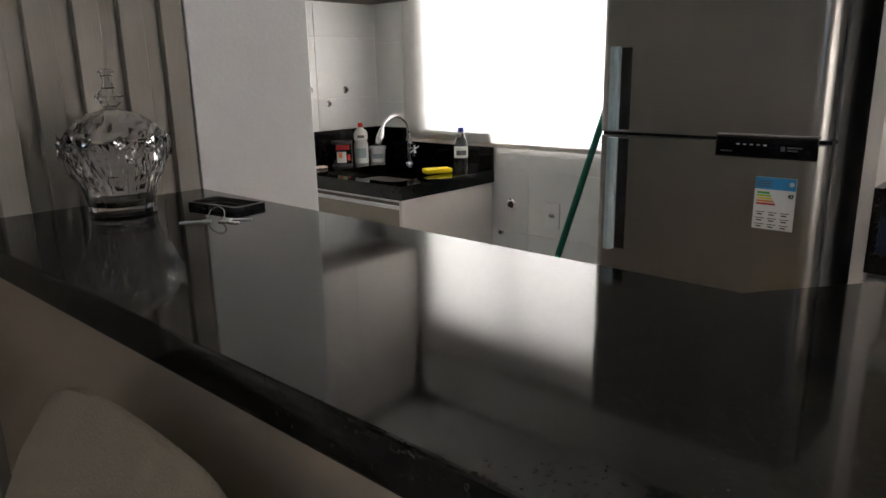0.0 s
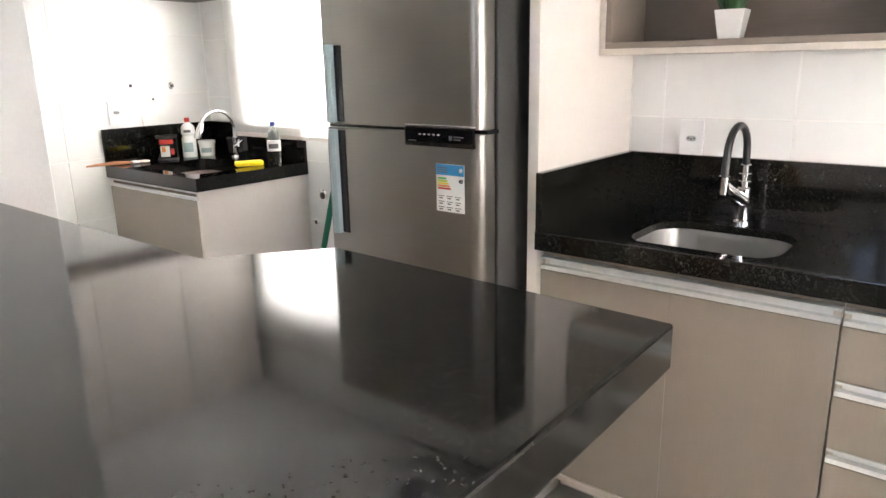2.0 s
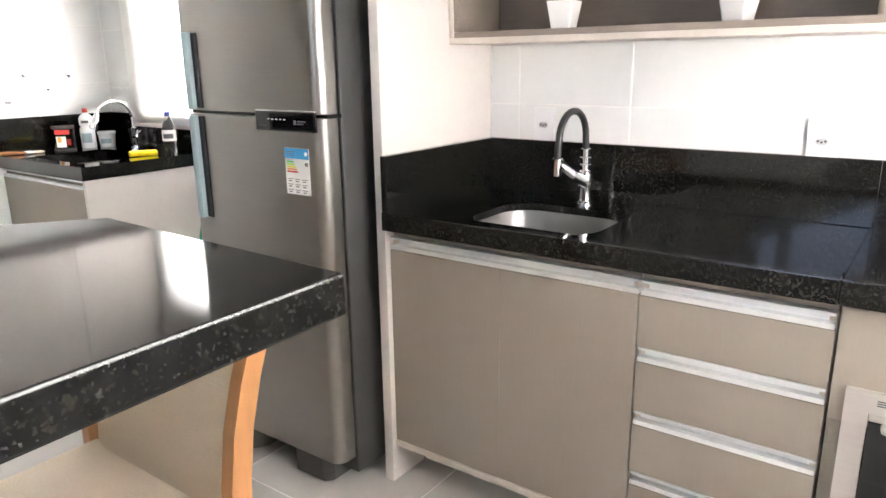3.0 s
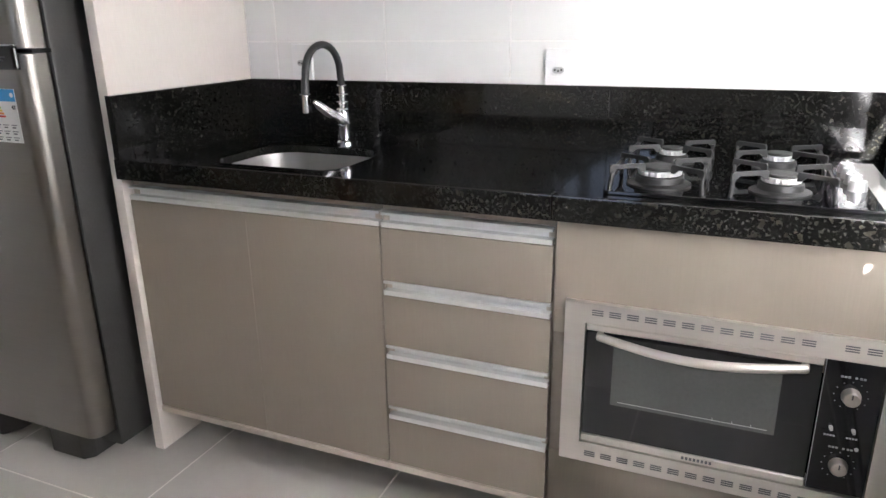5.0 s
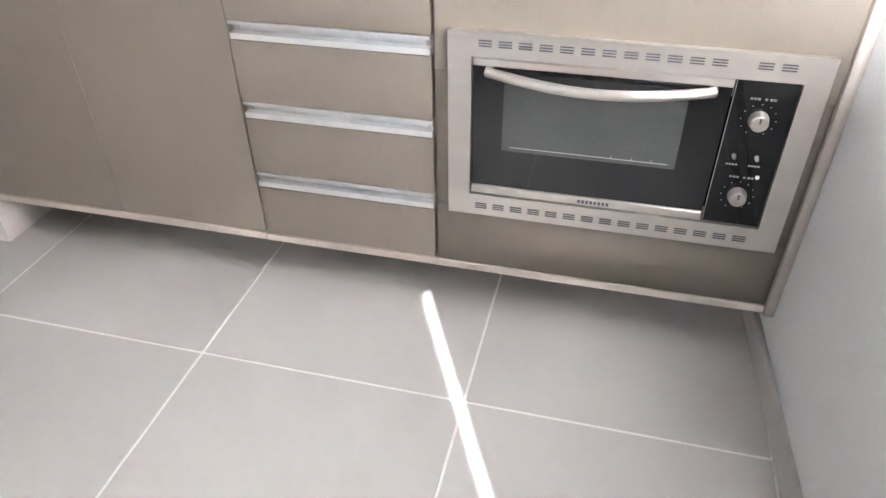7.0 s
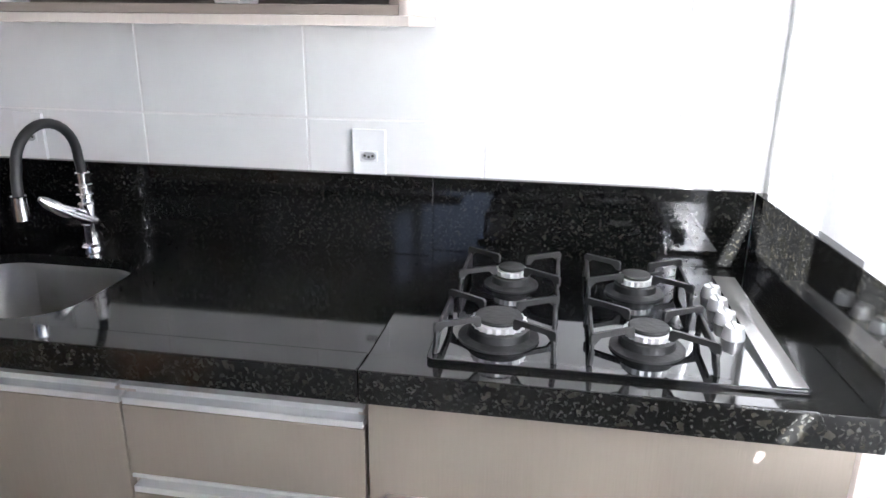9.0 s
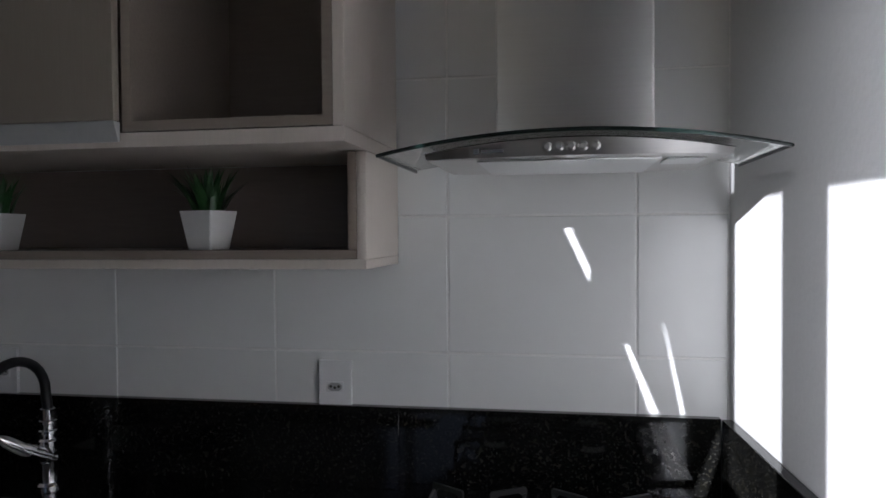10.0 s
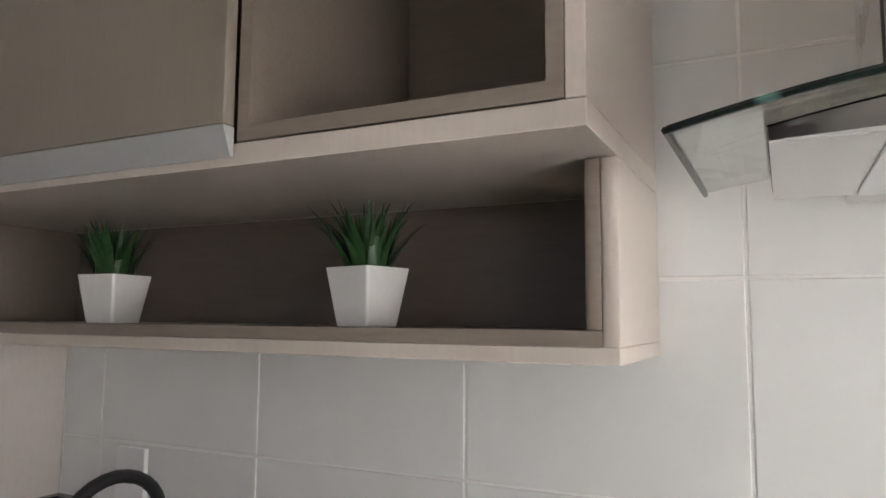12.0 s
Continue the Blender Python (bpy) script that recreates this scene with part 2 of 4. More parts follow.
def rounded(x0, x1, y0, y1, r, n=6):
    out = []
    for cx, cy, a in ((x1 - r, y1 - r, 0), (x0 + r, y1 - r, 90), (x0 + r, y0 + r, 180), (x1 - r, y0 + r, 270)):
        out += [(cx + r * math.cos(radians(a + 90 * i / n)), cy + r * math.sin(radians(a + 90 * i / n))) for i in range(n + 1)]
    return out


def holed(outer, inner, z0, z1):
    """A slab over the outer outline with the inner outline cut through it."""
    bm = bmesh.new()
    edges = []
    for loop in (outer, inner):
        v = [bm.verts.new((x, y, z1)) for x, y in loop]
        edges += [bm.edges.new((v[i], v[(i + 1) % len(v)])) for i in range(len(v))]
    bmesh.ops.triangle_fill(bm, use_beauty=True, use_dissolve=False, edges=edges)
    faces = bm.faces[:]
    got = bmesh.ops.extrude_face_region(bm, geom=faces)
    bmesh.ops.translate(bm, vec=(0, 0, z0 - z1), verts=[g for g in got["geom"] if isinstance(g, bmesh.types.BMVert)])
    bmesh.ops.recalc_face_normals(bm, faces=bm.faces[:])
    return bm


def basin(outline, depth, z, inset=0.03, wall=0.0015):
    """A pressed sink bowl under an outline."""
    bm = bmesh.new()
    cx, cy = sum(p[0] for p in outline) / len(outline), sum(p[1] for p in outline) / len(outline)
    rings = []
    for k, dz in ((1.0, 0), (0.99, -0.012), (0.95, -depth * 0.82), (0.90, -depth * 0.95), (0.82, -depth), (0.05, -depth - 0.004)):
        rings.append([bm.verts.new((cx + (x - cx) * k, cy + (y - cy) * k, z + dz)) for x, y in outline])
    n = len(outline)
    for a, b in zip(rings, rings[1:]):
        for i in range(n):
            bm.faces.new((a[i], a[(i + 1) % n], b[(i + 1) % n], b[i]))
    bm.faces.new(rings[-1])
    got = bmesh.ops.solidify(bm, geom=bm.faces[:], thickness=wall)
    bmesh.ops.recalc_face_normals(bm, faces=bm.faces[:])
    return bm


def mesh_of(name, bm, mat, smooth=30):
    me = bpy.data.meshes.new(name)
    bmesh.ops.recalc_face_normals(bm, faces=bm.faces[:])
    bm.to_mesh(me)
    bm.free()
    me.materials.append(mat)
    if smooth:
        me.polygons.foreach_set("use_smooth", [True] * len(me.polygons))
        me.set_sharp_from_angle(angle=radians(smooth))
        # broad plane faces stay plane beside their rounded edges
        sizes = sorted(p.area for p in me.polygons)
        middle = sizes[len(sizes) // 2]
        for p in me.polygons:
            if p.area > 12 * middle:
                p.use_smooth = False
    return me


def part(name, bm, mat, parent=None, label="", smooth=30):
    ob = new(name, mesh_of(name, bm, mat, smooth))
    ob.parent = parent
    return tagged(ob, label)


def thing(name, loc, label, category, group="", rz=0.0):
    ob = new(name)
    ob.location, ob.rotation_euler = loc, (0, 0, radians(rz))
    ob.empty_display_size = 0.1
    return tagged(ob, label, category, group)


def structure(name, bm, mat, label, category):
    return tagged(part(name, bm, mat, None, label, 0), category=category, kind="structure")


# ---- the shell ----
CEIL = 2.6
WX0, WX1 = 1.936, 2.128          # right wall: at the back corner, and at the rear


def right_x(y):
    return WX0 + (0.585 - y) * 0.0522


structure("floor_base", boxes((-2.6, 2.4, -3.3, 0.75, -0.12, -0.0012)), FLOORGROUT, "pale grout bed under grey floor tiles", "floor")
floor = bpy.data.objects["floor_base"]
structure("ceiling", boxes((-2.6, 2.4, -3.3, 0.75, CEIL, CEIL + 0.12)), WALLPAINT, "plain white painted ceiling", "ceiling")
wall_kitchen = structure("wall_kitchen", boxes((0.0, 2.1, 0.5875, 0.75, 0, CEIL)), GROUT, "kitchen wall lined with white glazed tiles", "wall")
wall_laundry = structure("wall_laundry_window", boxes((-2.6, -2.07, 0.5875, 0.75, 0, CEIL), (-1.0, 0.0, 0.5875, 0.75, 0, CEIL), (-2.07, -1.0, 0.5875, 0.75, 0, 1.06), (-2.07, -1.0, 0.5875, 0.75, 2.10, CEIL)),
                         GROUT, "white tiled laundry wall with a window opening", "wall")
wall_left = structure("wall_laundry_side", boxes((-2.6, -2.4725, -0.785, 0.5875, 0, CEIL)), GROUT, "white tiled laundry side wall", "wall")
structure("wall_stub", prism([(-2.6, -1.105), (-1.335, -1.105), (-1.252, -0.785), (-2.6, -0.785)], 0, CEIL, 0.002), WALLPAINT, "smooth white painted wall end beside the bar", "wall")
structure("wall_living", boxes((-1.52, -1.366, -3.1, -1.106, 0, CEIL)), WALLPAINT, "white painted living room wall", "wall")
structure("wall_right", prism([(WX0, 0.587), (WX1, -3.1), (WX1 + 0.15, -3.1), (WX0 + 0.15, 0.587)], 0, CEIL), WALLPAINT, "white painted kitchen side wall in patches of sun", "wall")
structure("wall_rear", boxes((-1.52, -1.36, -3.25, -3.1, 0, CEIL), (1.78, 2.4, -3.25, -3.1, 0, CEIL), (-1.36, 1.78, -3.25, -3.1, 2.56, CEIL)), WALLPAINT, "white wall with a wide balcony door opening", "wall")
structure("baseboard", prism([(right_x(0.15) - 0.012, 0.15), (right_x(-3.0) - 0.012, -3.0), (right_x(-3.0) - 0.001, -3.0), (right_x(0.15) - 0.001, 0.15)], 0.0, 0.068, 0.002), FLOORTILE, "grey tile skirting along the white wall", "baseboard")

# unseen sheet added in the door opening, cut to throw the sun's patches
curtain = thing("curtain", (0, -3.16, 0.0), "unseen beige sheet added in the door opening, cut to shape the sun", "curtain")


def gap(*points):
    """An outline cut in the added sheet: the sun through it falls on these places of the kitchen."""
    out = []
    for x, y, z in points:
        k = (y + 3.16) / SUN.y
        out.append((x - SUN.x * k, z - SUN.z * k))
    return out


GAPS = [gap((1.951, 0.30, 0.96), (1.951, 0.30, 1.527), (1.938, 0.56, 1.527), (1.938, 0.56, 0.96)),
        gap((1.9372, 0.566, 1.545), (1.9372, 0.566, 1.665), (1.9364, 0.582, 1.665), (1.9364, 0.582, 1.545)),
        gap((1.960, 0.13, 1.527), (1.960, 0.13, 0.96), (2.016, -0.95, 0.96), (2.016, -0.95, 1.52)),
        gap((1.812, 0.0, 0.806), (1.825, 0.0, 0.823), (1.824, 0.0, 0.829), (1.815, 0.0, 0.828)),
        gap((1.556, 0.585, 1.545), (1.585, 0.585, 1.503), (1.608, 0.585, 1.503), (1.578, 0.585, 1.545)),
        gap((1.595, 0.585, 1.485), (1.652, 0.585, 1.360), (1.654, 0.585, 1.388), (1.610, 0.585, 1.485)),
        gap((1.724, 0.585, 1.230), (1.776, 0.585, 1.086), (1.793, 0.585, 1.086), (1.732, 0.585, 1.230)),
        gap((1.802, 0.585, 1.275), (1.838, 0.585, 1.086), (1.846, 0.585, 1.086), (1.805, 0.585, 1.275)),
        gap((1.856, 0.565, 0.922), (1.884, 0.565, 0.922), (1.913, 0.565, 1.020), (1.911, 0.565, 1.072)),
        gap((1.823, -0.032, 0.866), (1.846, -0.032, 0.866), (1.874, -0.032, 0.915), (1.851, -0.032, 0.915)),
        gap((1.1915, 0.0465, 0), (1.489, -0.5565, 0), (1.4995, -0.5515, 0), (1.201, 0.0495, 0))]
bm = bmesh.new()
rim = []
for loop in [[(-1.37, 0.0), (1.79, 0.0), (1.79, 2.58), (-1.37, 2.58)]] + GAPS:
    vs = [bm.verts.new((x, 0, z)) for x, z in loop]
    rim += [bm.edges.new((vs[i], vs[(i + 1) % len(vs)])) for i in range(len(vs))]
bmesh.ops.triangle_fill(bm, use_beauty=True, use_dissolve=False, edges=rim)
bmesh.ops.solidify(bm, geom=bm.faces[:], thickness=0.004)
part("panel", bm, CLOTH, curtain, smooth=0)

# window of the laundry with its blind
window = thing("window_1", (-1.535, 0.66, 1.06), "aluminium sliding window behind the roller blind", "window")
tagged(window, kind="structure")
part("window_frame", boxes((-0.535, -0.495, -0.02, 0.02, 0.0, 1.04), (0.495, 0.535, -0.02, 0.02, 0.0, 1.04), (-0.495, 0.495, -0.02, 0.02, 0.0, 0.04), (-0.495, 0.495, -0.02, 0.02, 1.00, 1.04), (-0.02, 0.02, -0.018, 0.018, 0.04, 1.00), bevel=0.003), ALU, window)
for x0, x1 in ((-0.495, -0.02), (0.02, 0.495)):
    pane = part("pane", boxes((x0, x1, -0.002, 0.002, 0.04, 1.00)), CLEAR, window)
    pane.visible_shadow = False
blind = thing("roller_blind", (-1.535, 0.560, 1.035), "white translucent roller blind drawn down, glowing with daylight", "blind")
part("fabric", boxes((-0.69, 0.66, -0.0008, 0.0008, 0.018, 1.25)), BLIND, blind, smooth=0)
part("bottom_bar", boxes((-0.692, 0.662, -0.008, 0.008, 0.0, 0.02), bevel=0.004, seg=2), PANEL, blind)
part("roller", tube([(-0.70, 0, 1.27), (0.67, 0, 1.27)], 0.025), PANEL, blind)

# slatted cladding of the living room wall
clad = thing("slat_panel", (-1.360, -1.108, 0), "grey-brown slatted wooden wall cladding", "wall panel")
part("backing", boxes((0.0, 0.006, -1.252, -0.004, 0.0, CEIL - 0.01)), SLATS, clad)
slat = mesh_of("slat", boxes((0.006, 0.030, -0.029, 0.029, 0.0, CEIL - 0.01), bevel=0.002), SLATS)
for i in range(12):
    ob = new("slat", slat)
    ob.parent, ob.location = clad, (0, -0.034 - 0.104 * i, 0)

# ---- the bar ----
def sawn_edges(ob):
    """The sawn sides of a slab are less polished than its face."""
    ob.data.materials.append(SAWN)
    for p in ob.data.polygons:
        p.material_index = 1 if abs(p.normal.z) < 0.9 else 0


BZ = 1.097
bar = thing("breakfast_bar", (-0.3, -1.3, 0), "breakfast bar with a polished black granite top", "bar counter")
O = Vector((-0.3, -1.3))
outline = [(-1.328, -1.695), (0.806, -1.690), (0.790, -0.972), (0.222, -0.955), (0.100, -1.130), (-1.328, -1.110)]
sawn_edges(part("top", prism([(x - O.x, y - O.y) for x, y in outline], BZ - 0.055, BZ, 0.004, 2), GRANITE, bar, "polished black granite with fine specks"))
part("front_panel", boxes((-1.03, 0.39, -0.365, -0.345, 0.0, BZ - 0.056), bevel=0.001), BARBASE, bar, "plain beige board")
part("end_panel", boxes((0.37, 0.39, -0.344, -0.02, 0.0, BZ - 0.056), bevel=0.001), BARBASE, bar)

# ---- kitchen units ----
def handle_profile(x0, x1, z0, z1, y=0.0):
    """Aluminium grip profile let into the top of a front: a lip, a hollow and a flange."""
    section = ((-0.019, z1 - 0.006), (-0.019, z1), (0.007, z1), (0.007, z0), (-0.019, z0), (-0.019, z0 + 0.012), (0.004, z0 + 0.012), (0.004, z1 - 0.006))
    bm = bmesh.new()
    a, b = [[bm.verts.new((x, y + dy, z)) for dy, z in section] for x in (x0, x1)]
    for i in range(8):
        bm.faces.new((a[i], a[(i + 1) % 8], b[(i + 1) % 8], b[i]))
    bm.faces.new(a[::-1]), bm.faces.new(b)
    bmesh.ops.recalc_face_normals(bm, faces=bm.faces[:])
    return bm


PLATE = 0.862                     # underside of the granite
tall = thing("side_panel", (0.0165, 0.0, 0.0), "tall off-white laminate panel between fridge and counter", "panel")
part("board", boxes((-0.0165, 0.0165, -0.0142, 0.585, 0.133, 2.42)), PANEL, tall)
part("foot", boxes((-0.0165, 0.0165, -0.0142, 0.15, 0.0, 0.1325)), PANEL, tall)
part("edge_band", boxes((-0.0165, 0.0165, -0.0156, -0.0143, 0.0, 2.42), bevel=0.0004), PANEL, tall)

sink_unit = thing("base_cabinet", (0.43, 0.0, 0.0), "taupe sink cabinet with two plain doors", "cabinet", "kitchen base units")
part("body", boxes((-0.395, 0.385, 0.022, 0.56, 0.130, 0.148), (-0.395, -0.377, 0.022, 0.56, 0.148, PLATE), (0.367, 0.385, 0.022, 0.56, 0.148, PLATE), (-0.377, 0.367, 0.54, 0.56, 0.148, PLATE)), EDGE, sink_unit)
part("bottom_edge", boxes((-0.396, 0.386, -0.001, 0.0215, 0.130, 0.148), bevel=0.001), EDGE, sink_unit, "pale edge strip")
for x0, x1 in ((-0.393, -0.0039), (-0.0032, 0.386)):
    door = part("door", boxes((x0, x1, 0.001, 0.020, 0.151, 0.797), bevel=0.001), FRONT, sink_unit)
    part("handle", handle_profile(x0, x1, 0.799, 0.836, 0.02), ALU, door, "aluminium grip profile")
part("top_rail", boxes((-0.393, 0.386, 0.020, 0.035, 0.838, PLATE - 0.001)), FRONT, sink_unit)
part("kick_board", boxes((-0.395, 0.386, 0.16, 0.175, 0.0, 0.129)), PANEL, sink_unit)

drawer_unit = thing("base_cabinet", (1.03, 0.0, 0.0), "taupe cabinet with four drawers and aluminium grips", "cabinet", "kitchen base units")
part("body", boxes((-0.212, 0.208, 0.022, 0.56, 0.130, 0.148), (-0.212, -0.196, 0.022, 0.56, 0.148, PLATE), (0.192, 0.208, 0.022, 0.56, 0.148, PLATE)), EDGE, drawer_unit)
part("bottom_edge", boxes((-0.212, 0.210, -0.001, 0.0215, 0.130, 0.148), bevel=0.001), EDGE, drawer_unit)
part("top_rail", boxes((-0.210, 0.207, 0.020, 0.035, 0.837, PLATE - 0.001)), FRONT, drawer_unit)
for z0, z1 in ((0.664, 0.796), (0.492, 0.624), (0.320, 0.452), (0.151, 0.280)):
    drawer = part("drawer", boxes((-0.210, 0.207, 0.001, 0.020, z0, z1), bevel=0.001), FRONT, drawer_unit)
    part("handle", handle_profile(-0.208, 0.205, z1 + 0.002, z1 + 0.038, 0.02), ALU, drawer, "aluminium grip profile")
part("kick_board", boxes((-0.212, 0.208, 0.16, 0.175, 0.0, 0.129)), PANEL, drawer_unit)

oven_unit = thing("base_cabinet", (1.60, 0.0, 0.0), "taupe cabinet housing a built-in oven", "cabinet", "kitchen base units")
part("front", boxes((-0.356, 0.345, 0.001, 0.020, 0.60, 0.857), (-0.356, 0.345, 0.001, 0.020, 0.151, 0.300), (-0.356, -0.30, 0.001, 0.020, 0.300, 0.60), (0.30, 0.345, 0.001, 0.020, 0.300, 0.60)), FRONT, oven_unit)
part("bottom_edge", boxes((-0.358, 0.346, -0.001, 0.0215, 0.130, 0.148), bevel=0.001), EDGE, oven_unit)
part("body", boxes((-0.356, 0.345, 0.022, 0.56, 0.130, 0.148), (-0.356, -0.338, 0.022, 0.56, 0.148, PLATE)), EDGE, oven_unit)
part("end_panel", boxes((0.347, 0.366, -0.010, 0.30, 0.130, 0.860)), EDGE, oven_unit, "pale laminate end board")
part("kick_board", boxes((-0.356, 0.345, 0.16, 0.175, 0.0, 0.129)), PANEL, oven_unit)

oven = thing("oven", (1.60, 0.0, 0.288), "built-in electric oven with steel frame and black glass door", "oven")
fr = part("frame", holed([(-0.328, 0.004), (0.326, 0.004), (0.326, 0.396), (-0.328, 0.396)], [(-0.283, 0.054), (-0.283, 0.349), (0.284, 0.349), (0.284, 0.054)], -0.004, 0.012), OVENSTEEL, oven, "brushed stainless steel frame")
fr.data.transform(Matrix(((1, 0, 0, 0), (0, 0, -1, 0), (0, 1, 0, 0), (0, 0, 0, 1))))
part("cavity", boxes((-0.285, 0.285, 0.03, 0.45, 0.045, 0.355)), BLACK, oven)
odoor = part("door", boxes((-0.281, 0.176, -0.006, 0.020, 0.076, 0.330), bevel=0.001), BLACKGLASS, oven, "black glass door")
part("window", boxes((-0.221, 0.109, -0.0075, -0.0061, 0.160, 0.304), bevel=0.0005), OVENWINDOW, odoor, "smoky viewing pane")
part("rack", boxes((-0.205, 0.095, -0.0082, -0.0076, 0.1685, 0.1697), *[(x, x + 0.0012, -0.0082, -0.0076, 0.1697, 0.1745) for x in (-0.01, 0.028, 0.064)]), RECESS, odoor, "oven rack behind the pane")
part("top_strip", boxes((-0.281, 0.176, -0.009, 0.020, 0.331, 0.347), bevel=0.002), OVENSTEEL, odoor)
part("bottom_strip", boxes((-0.281, 0.176, -0.009, 0.020, 0.056, 0.075), bevel=0.002), OVENSTEEL, odoor)
part("maker_mark", boxes(*[(-0.062 + 0.008 * k, -0.0565 + 0.008 * k, -0.0105, -0.009, 0.0625, 0.0690) for k in range(8)]), INK, odoor)
hp = [(-0.250 + 0.395 * k / 16, -0.018 - 0.030 * math.sin(math.pi * k / 16), 0.3235 - 0.010 * math.sin(math.pi * k / 16)) for k in range(17)]
part("handle", tube([(hp[0][0], 0.0, hp[0][2])] + hp + [(hp[-1][0], 0.0, hp[-1][2])], 0.0095), OVENSTEEL, odoor, "bowed steel bar handle")
panel = part("control_panel", boxes((0.178, 0.282, -0.006, 0.020, 0.056, 0.347), bevel=0.001), BLACKGLASS, oven)
for z in (0.276, 0.121):
    knob = part("knob", lathe([(0.017, 0), (0.0175, 0.004), (0.015, 0.018), (0.013, 0.020)], 24), OVENSTEEL, panel, "round steel knob")
    knob.matrix_basis = pose(0.230, -0.006, z, 90)
    part("pointer", boxes((-0.0013, 0.0013, 0.002, 0.012, 0.0201, 0.0212)), INK, knob)
    for k in range(11):
        a = radians(-150 + 30 * k)
        part("mark", boxes((0.230 + 0.029 * math.sin(a) - 0.0011, 0.230 + 0.029 * math.sin(a) + 0.0011, -0.0068, -0.0061, z + 0.029 * math.cos(a) - 0.0009, z + 0.029 * math.cos(a) + 0.0009)), RECESS, panel)
    part("print", boxes(*[(x, x + 0.0045, -0.0068, -0.0061, z + 0.0365, z + 0.0405) for x in (0.208, 0.214, 0.220, 0.232, 0.240, 0.246)]), RECESS, panel)
for x in (0.206, 0.245):
    part("switch", lathe([(0.004, 0), (0.003, 0.012)], 10), STEEL, panel).matrix_basis = pose(x, -0.006, 0.203, 90)
    part("print", boxes(*[(x - 0.010 + 0.0052 * k, x - 0.006 + 0.0052 * k, -0.0068, -0.0061, 0.183, 0.1865) for k in range(4)]), RECESS, panel)
part("lamp", lathe([(0.004, 0), (0.0035, 0.003)], 12), SOCKET, panel).matrix_basis = pose(0.256, -0.006, 0.163, 90)
part("protective_film_seam", boxes((0.1795, 0.1805, -0.0066, -0.0061, 0.056, 0.347)), RECESS, panel)
vent = mesh_of("vent", boxes(*[(-0.012, 0.012, -0.0134, -0.0119, z, z + 0.0022) for z in (-0.0065, -0.0015, 0.0035)]), INK, 0)
for k in range(15):
    for z in (0.376, 0.028):
        if k == 12 and z > 0.2:
            continue
        ob = new("vent", vent)
        ob.parent, ob.location = oven, (-0.258 + 0.0366 * k, 0, z)

# granite counter: full slab, raised front rim, raised hob end, upstands
counter = thing("countertop", (0.98, 0.27, PLATE), "polished black granite kitchen countertop with raised rim", "countertop")
SINK = rounded(0.250, 0.648, 0.066, 0.398, 0.10, 8)
L = lambda pts: [(x - 0.98, y - 0.27) for x, y in pts]
part("slab", holed(L([(0.036, 0.031), (1.238, 0.031), (1.238, 0.583), (0.036, 0.583)]), L(SINK), 0.018, 0.040), GRANITE, counter, smooth=0)
sawn_edges(part("front_rim", prism(L([(0.034, -0.032), (1.238, -0.032), (1.238, 0.030), (0.034, 0.030)]), 0.0, 0.055, 0.003, 2), GRANITE, counter))
sawn_edges(part("hob_slab", prism(L([(1.2385, -0.032), (right_x(-0.03) - 0.003, -0.032), (right_x(0.583) - 0.003, 0.583), (1.2385, 0.583)]), 0.0, 0.055, 0.003, 2), GRANITE, counter))
for x0, x1 in ((0.056, 1.2418), (1.2424, 1.914)):
    part("upstand", boxes((x0 - 0.98, x1 - 0.98, 0.294, 0.3135, 0.041 if x0 < 1 else 0.0555, 0.222), bevel=0.001), GRANITE, counter)
part("upstand", boxes((0.0345 - 0.98, 0.0545 - 0.98, -0.298, -0.2395, 0.0555, 0.222), (0.0345 - 0.98, 0.0545 - 0.98, -0.2395, 0.313, 0.0405, 0.222)), GRANITE, counter)
part("upstand", prism(L([(right_x(-0.03) - 0.022, -0.030), (right_x(-0.03) - 0.002, -0.030), (right_x(0.563) - 0.002, 0.563), (right_x(0.563) - 0.022, 0.563)]), 0.0555, 0.222, 0.0015), GRANITE, counter)

sink = thing("kitchen_sink", (0.46, 0.24, 0.72), "stainless steel undermount kitchen sink", "sink")
part("bowl", basin([(x - 0.46, y - 0.24) for x, y in rounded(0.245, 0.653, 0.061, 0.403, 0.105, 8)], 0.15, 0.158), SINKSTEEL, sink)
part("drain", lathe([(0.045, 0.0), (0.045, 0.004), (0.03, 0.006), (0.028, 0.003)], 24, (0, 0, 0.008)), CHROME, sink)

faucet = thing("kitchen_faucet", (0.455, 0.47, PLATE + 0.040), "chrome kitchen faucet with a black flexible hose", "faucet")
part("base", lathe([(0.026, 0), (0.026, 0.006), (0.020, 0.012), (0.018, 0.05), (0.020, 0.055), (0.020, 0.105), (0.016, 0.110), (0.016, 0.120), (0.020, 0.122), (0.020, 0.128), (0.0155, 0.130), (0.0155, 0.142), (0.0185, 0.144), (0.0185, 0.150), (0.0155, 0.152), (0.0155, 0.176), (0.0125, 0.178)], 24), CHROME, faucet)
part("lever", tube([(0.004, 0.006, 0.062), (-0.006, -0.022, 0.078), (-0.018, -0.060, 0.102), (-0.030, -0.092, 0.128), (-0.034, -0.102, 0.137)], [0.019, 0.020, 0.016, 0.012, 0.006], 14), CHROME, faucet, "chrome lever handle")
hose = [(0, 0, 0.16), (0, -0.002, 0.19), (0, -0.006, 0.212)] + [Vector((0, -0.098, 0.218)) + Vector((0, 0.092 * math.cos(a), 0.080 * math.sin(a))) for a in [math.pi * k / 14 for k in range(15)]] + [(0, -0.194, 0.205), (0, -0.197, 0.165)]
part("hose", tube(hose, 0.0105, 14), RUBBER, faucet, "black flexible hose")
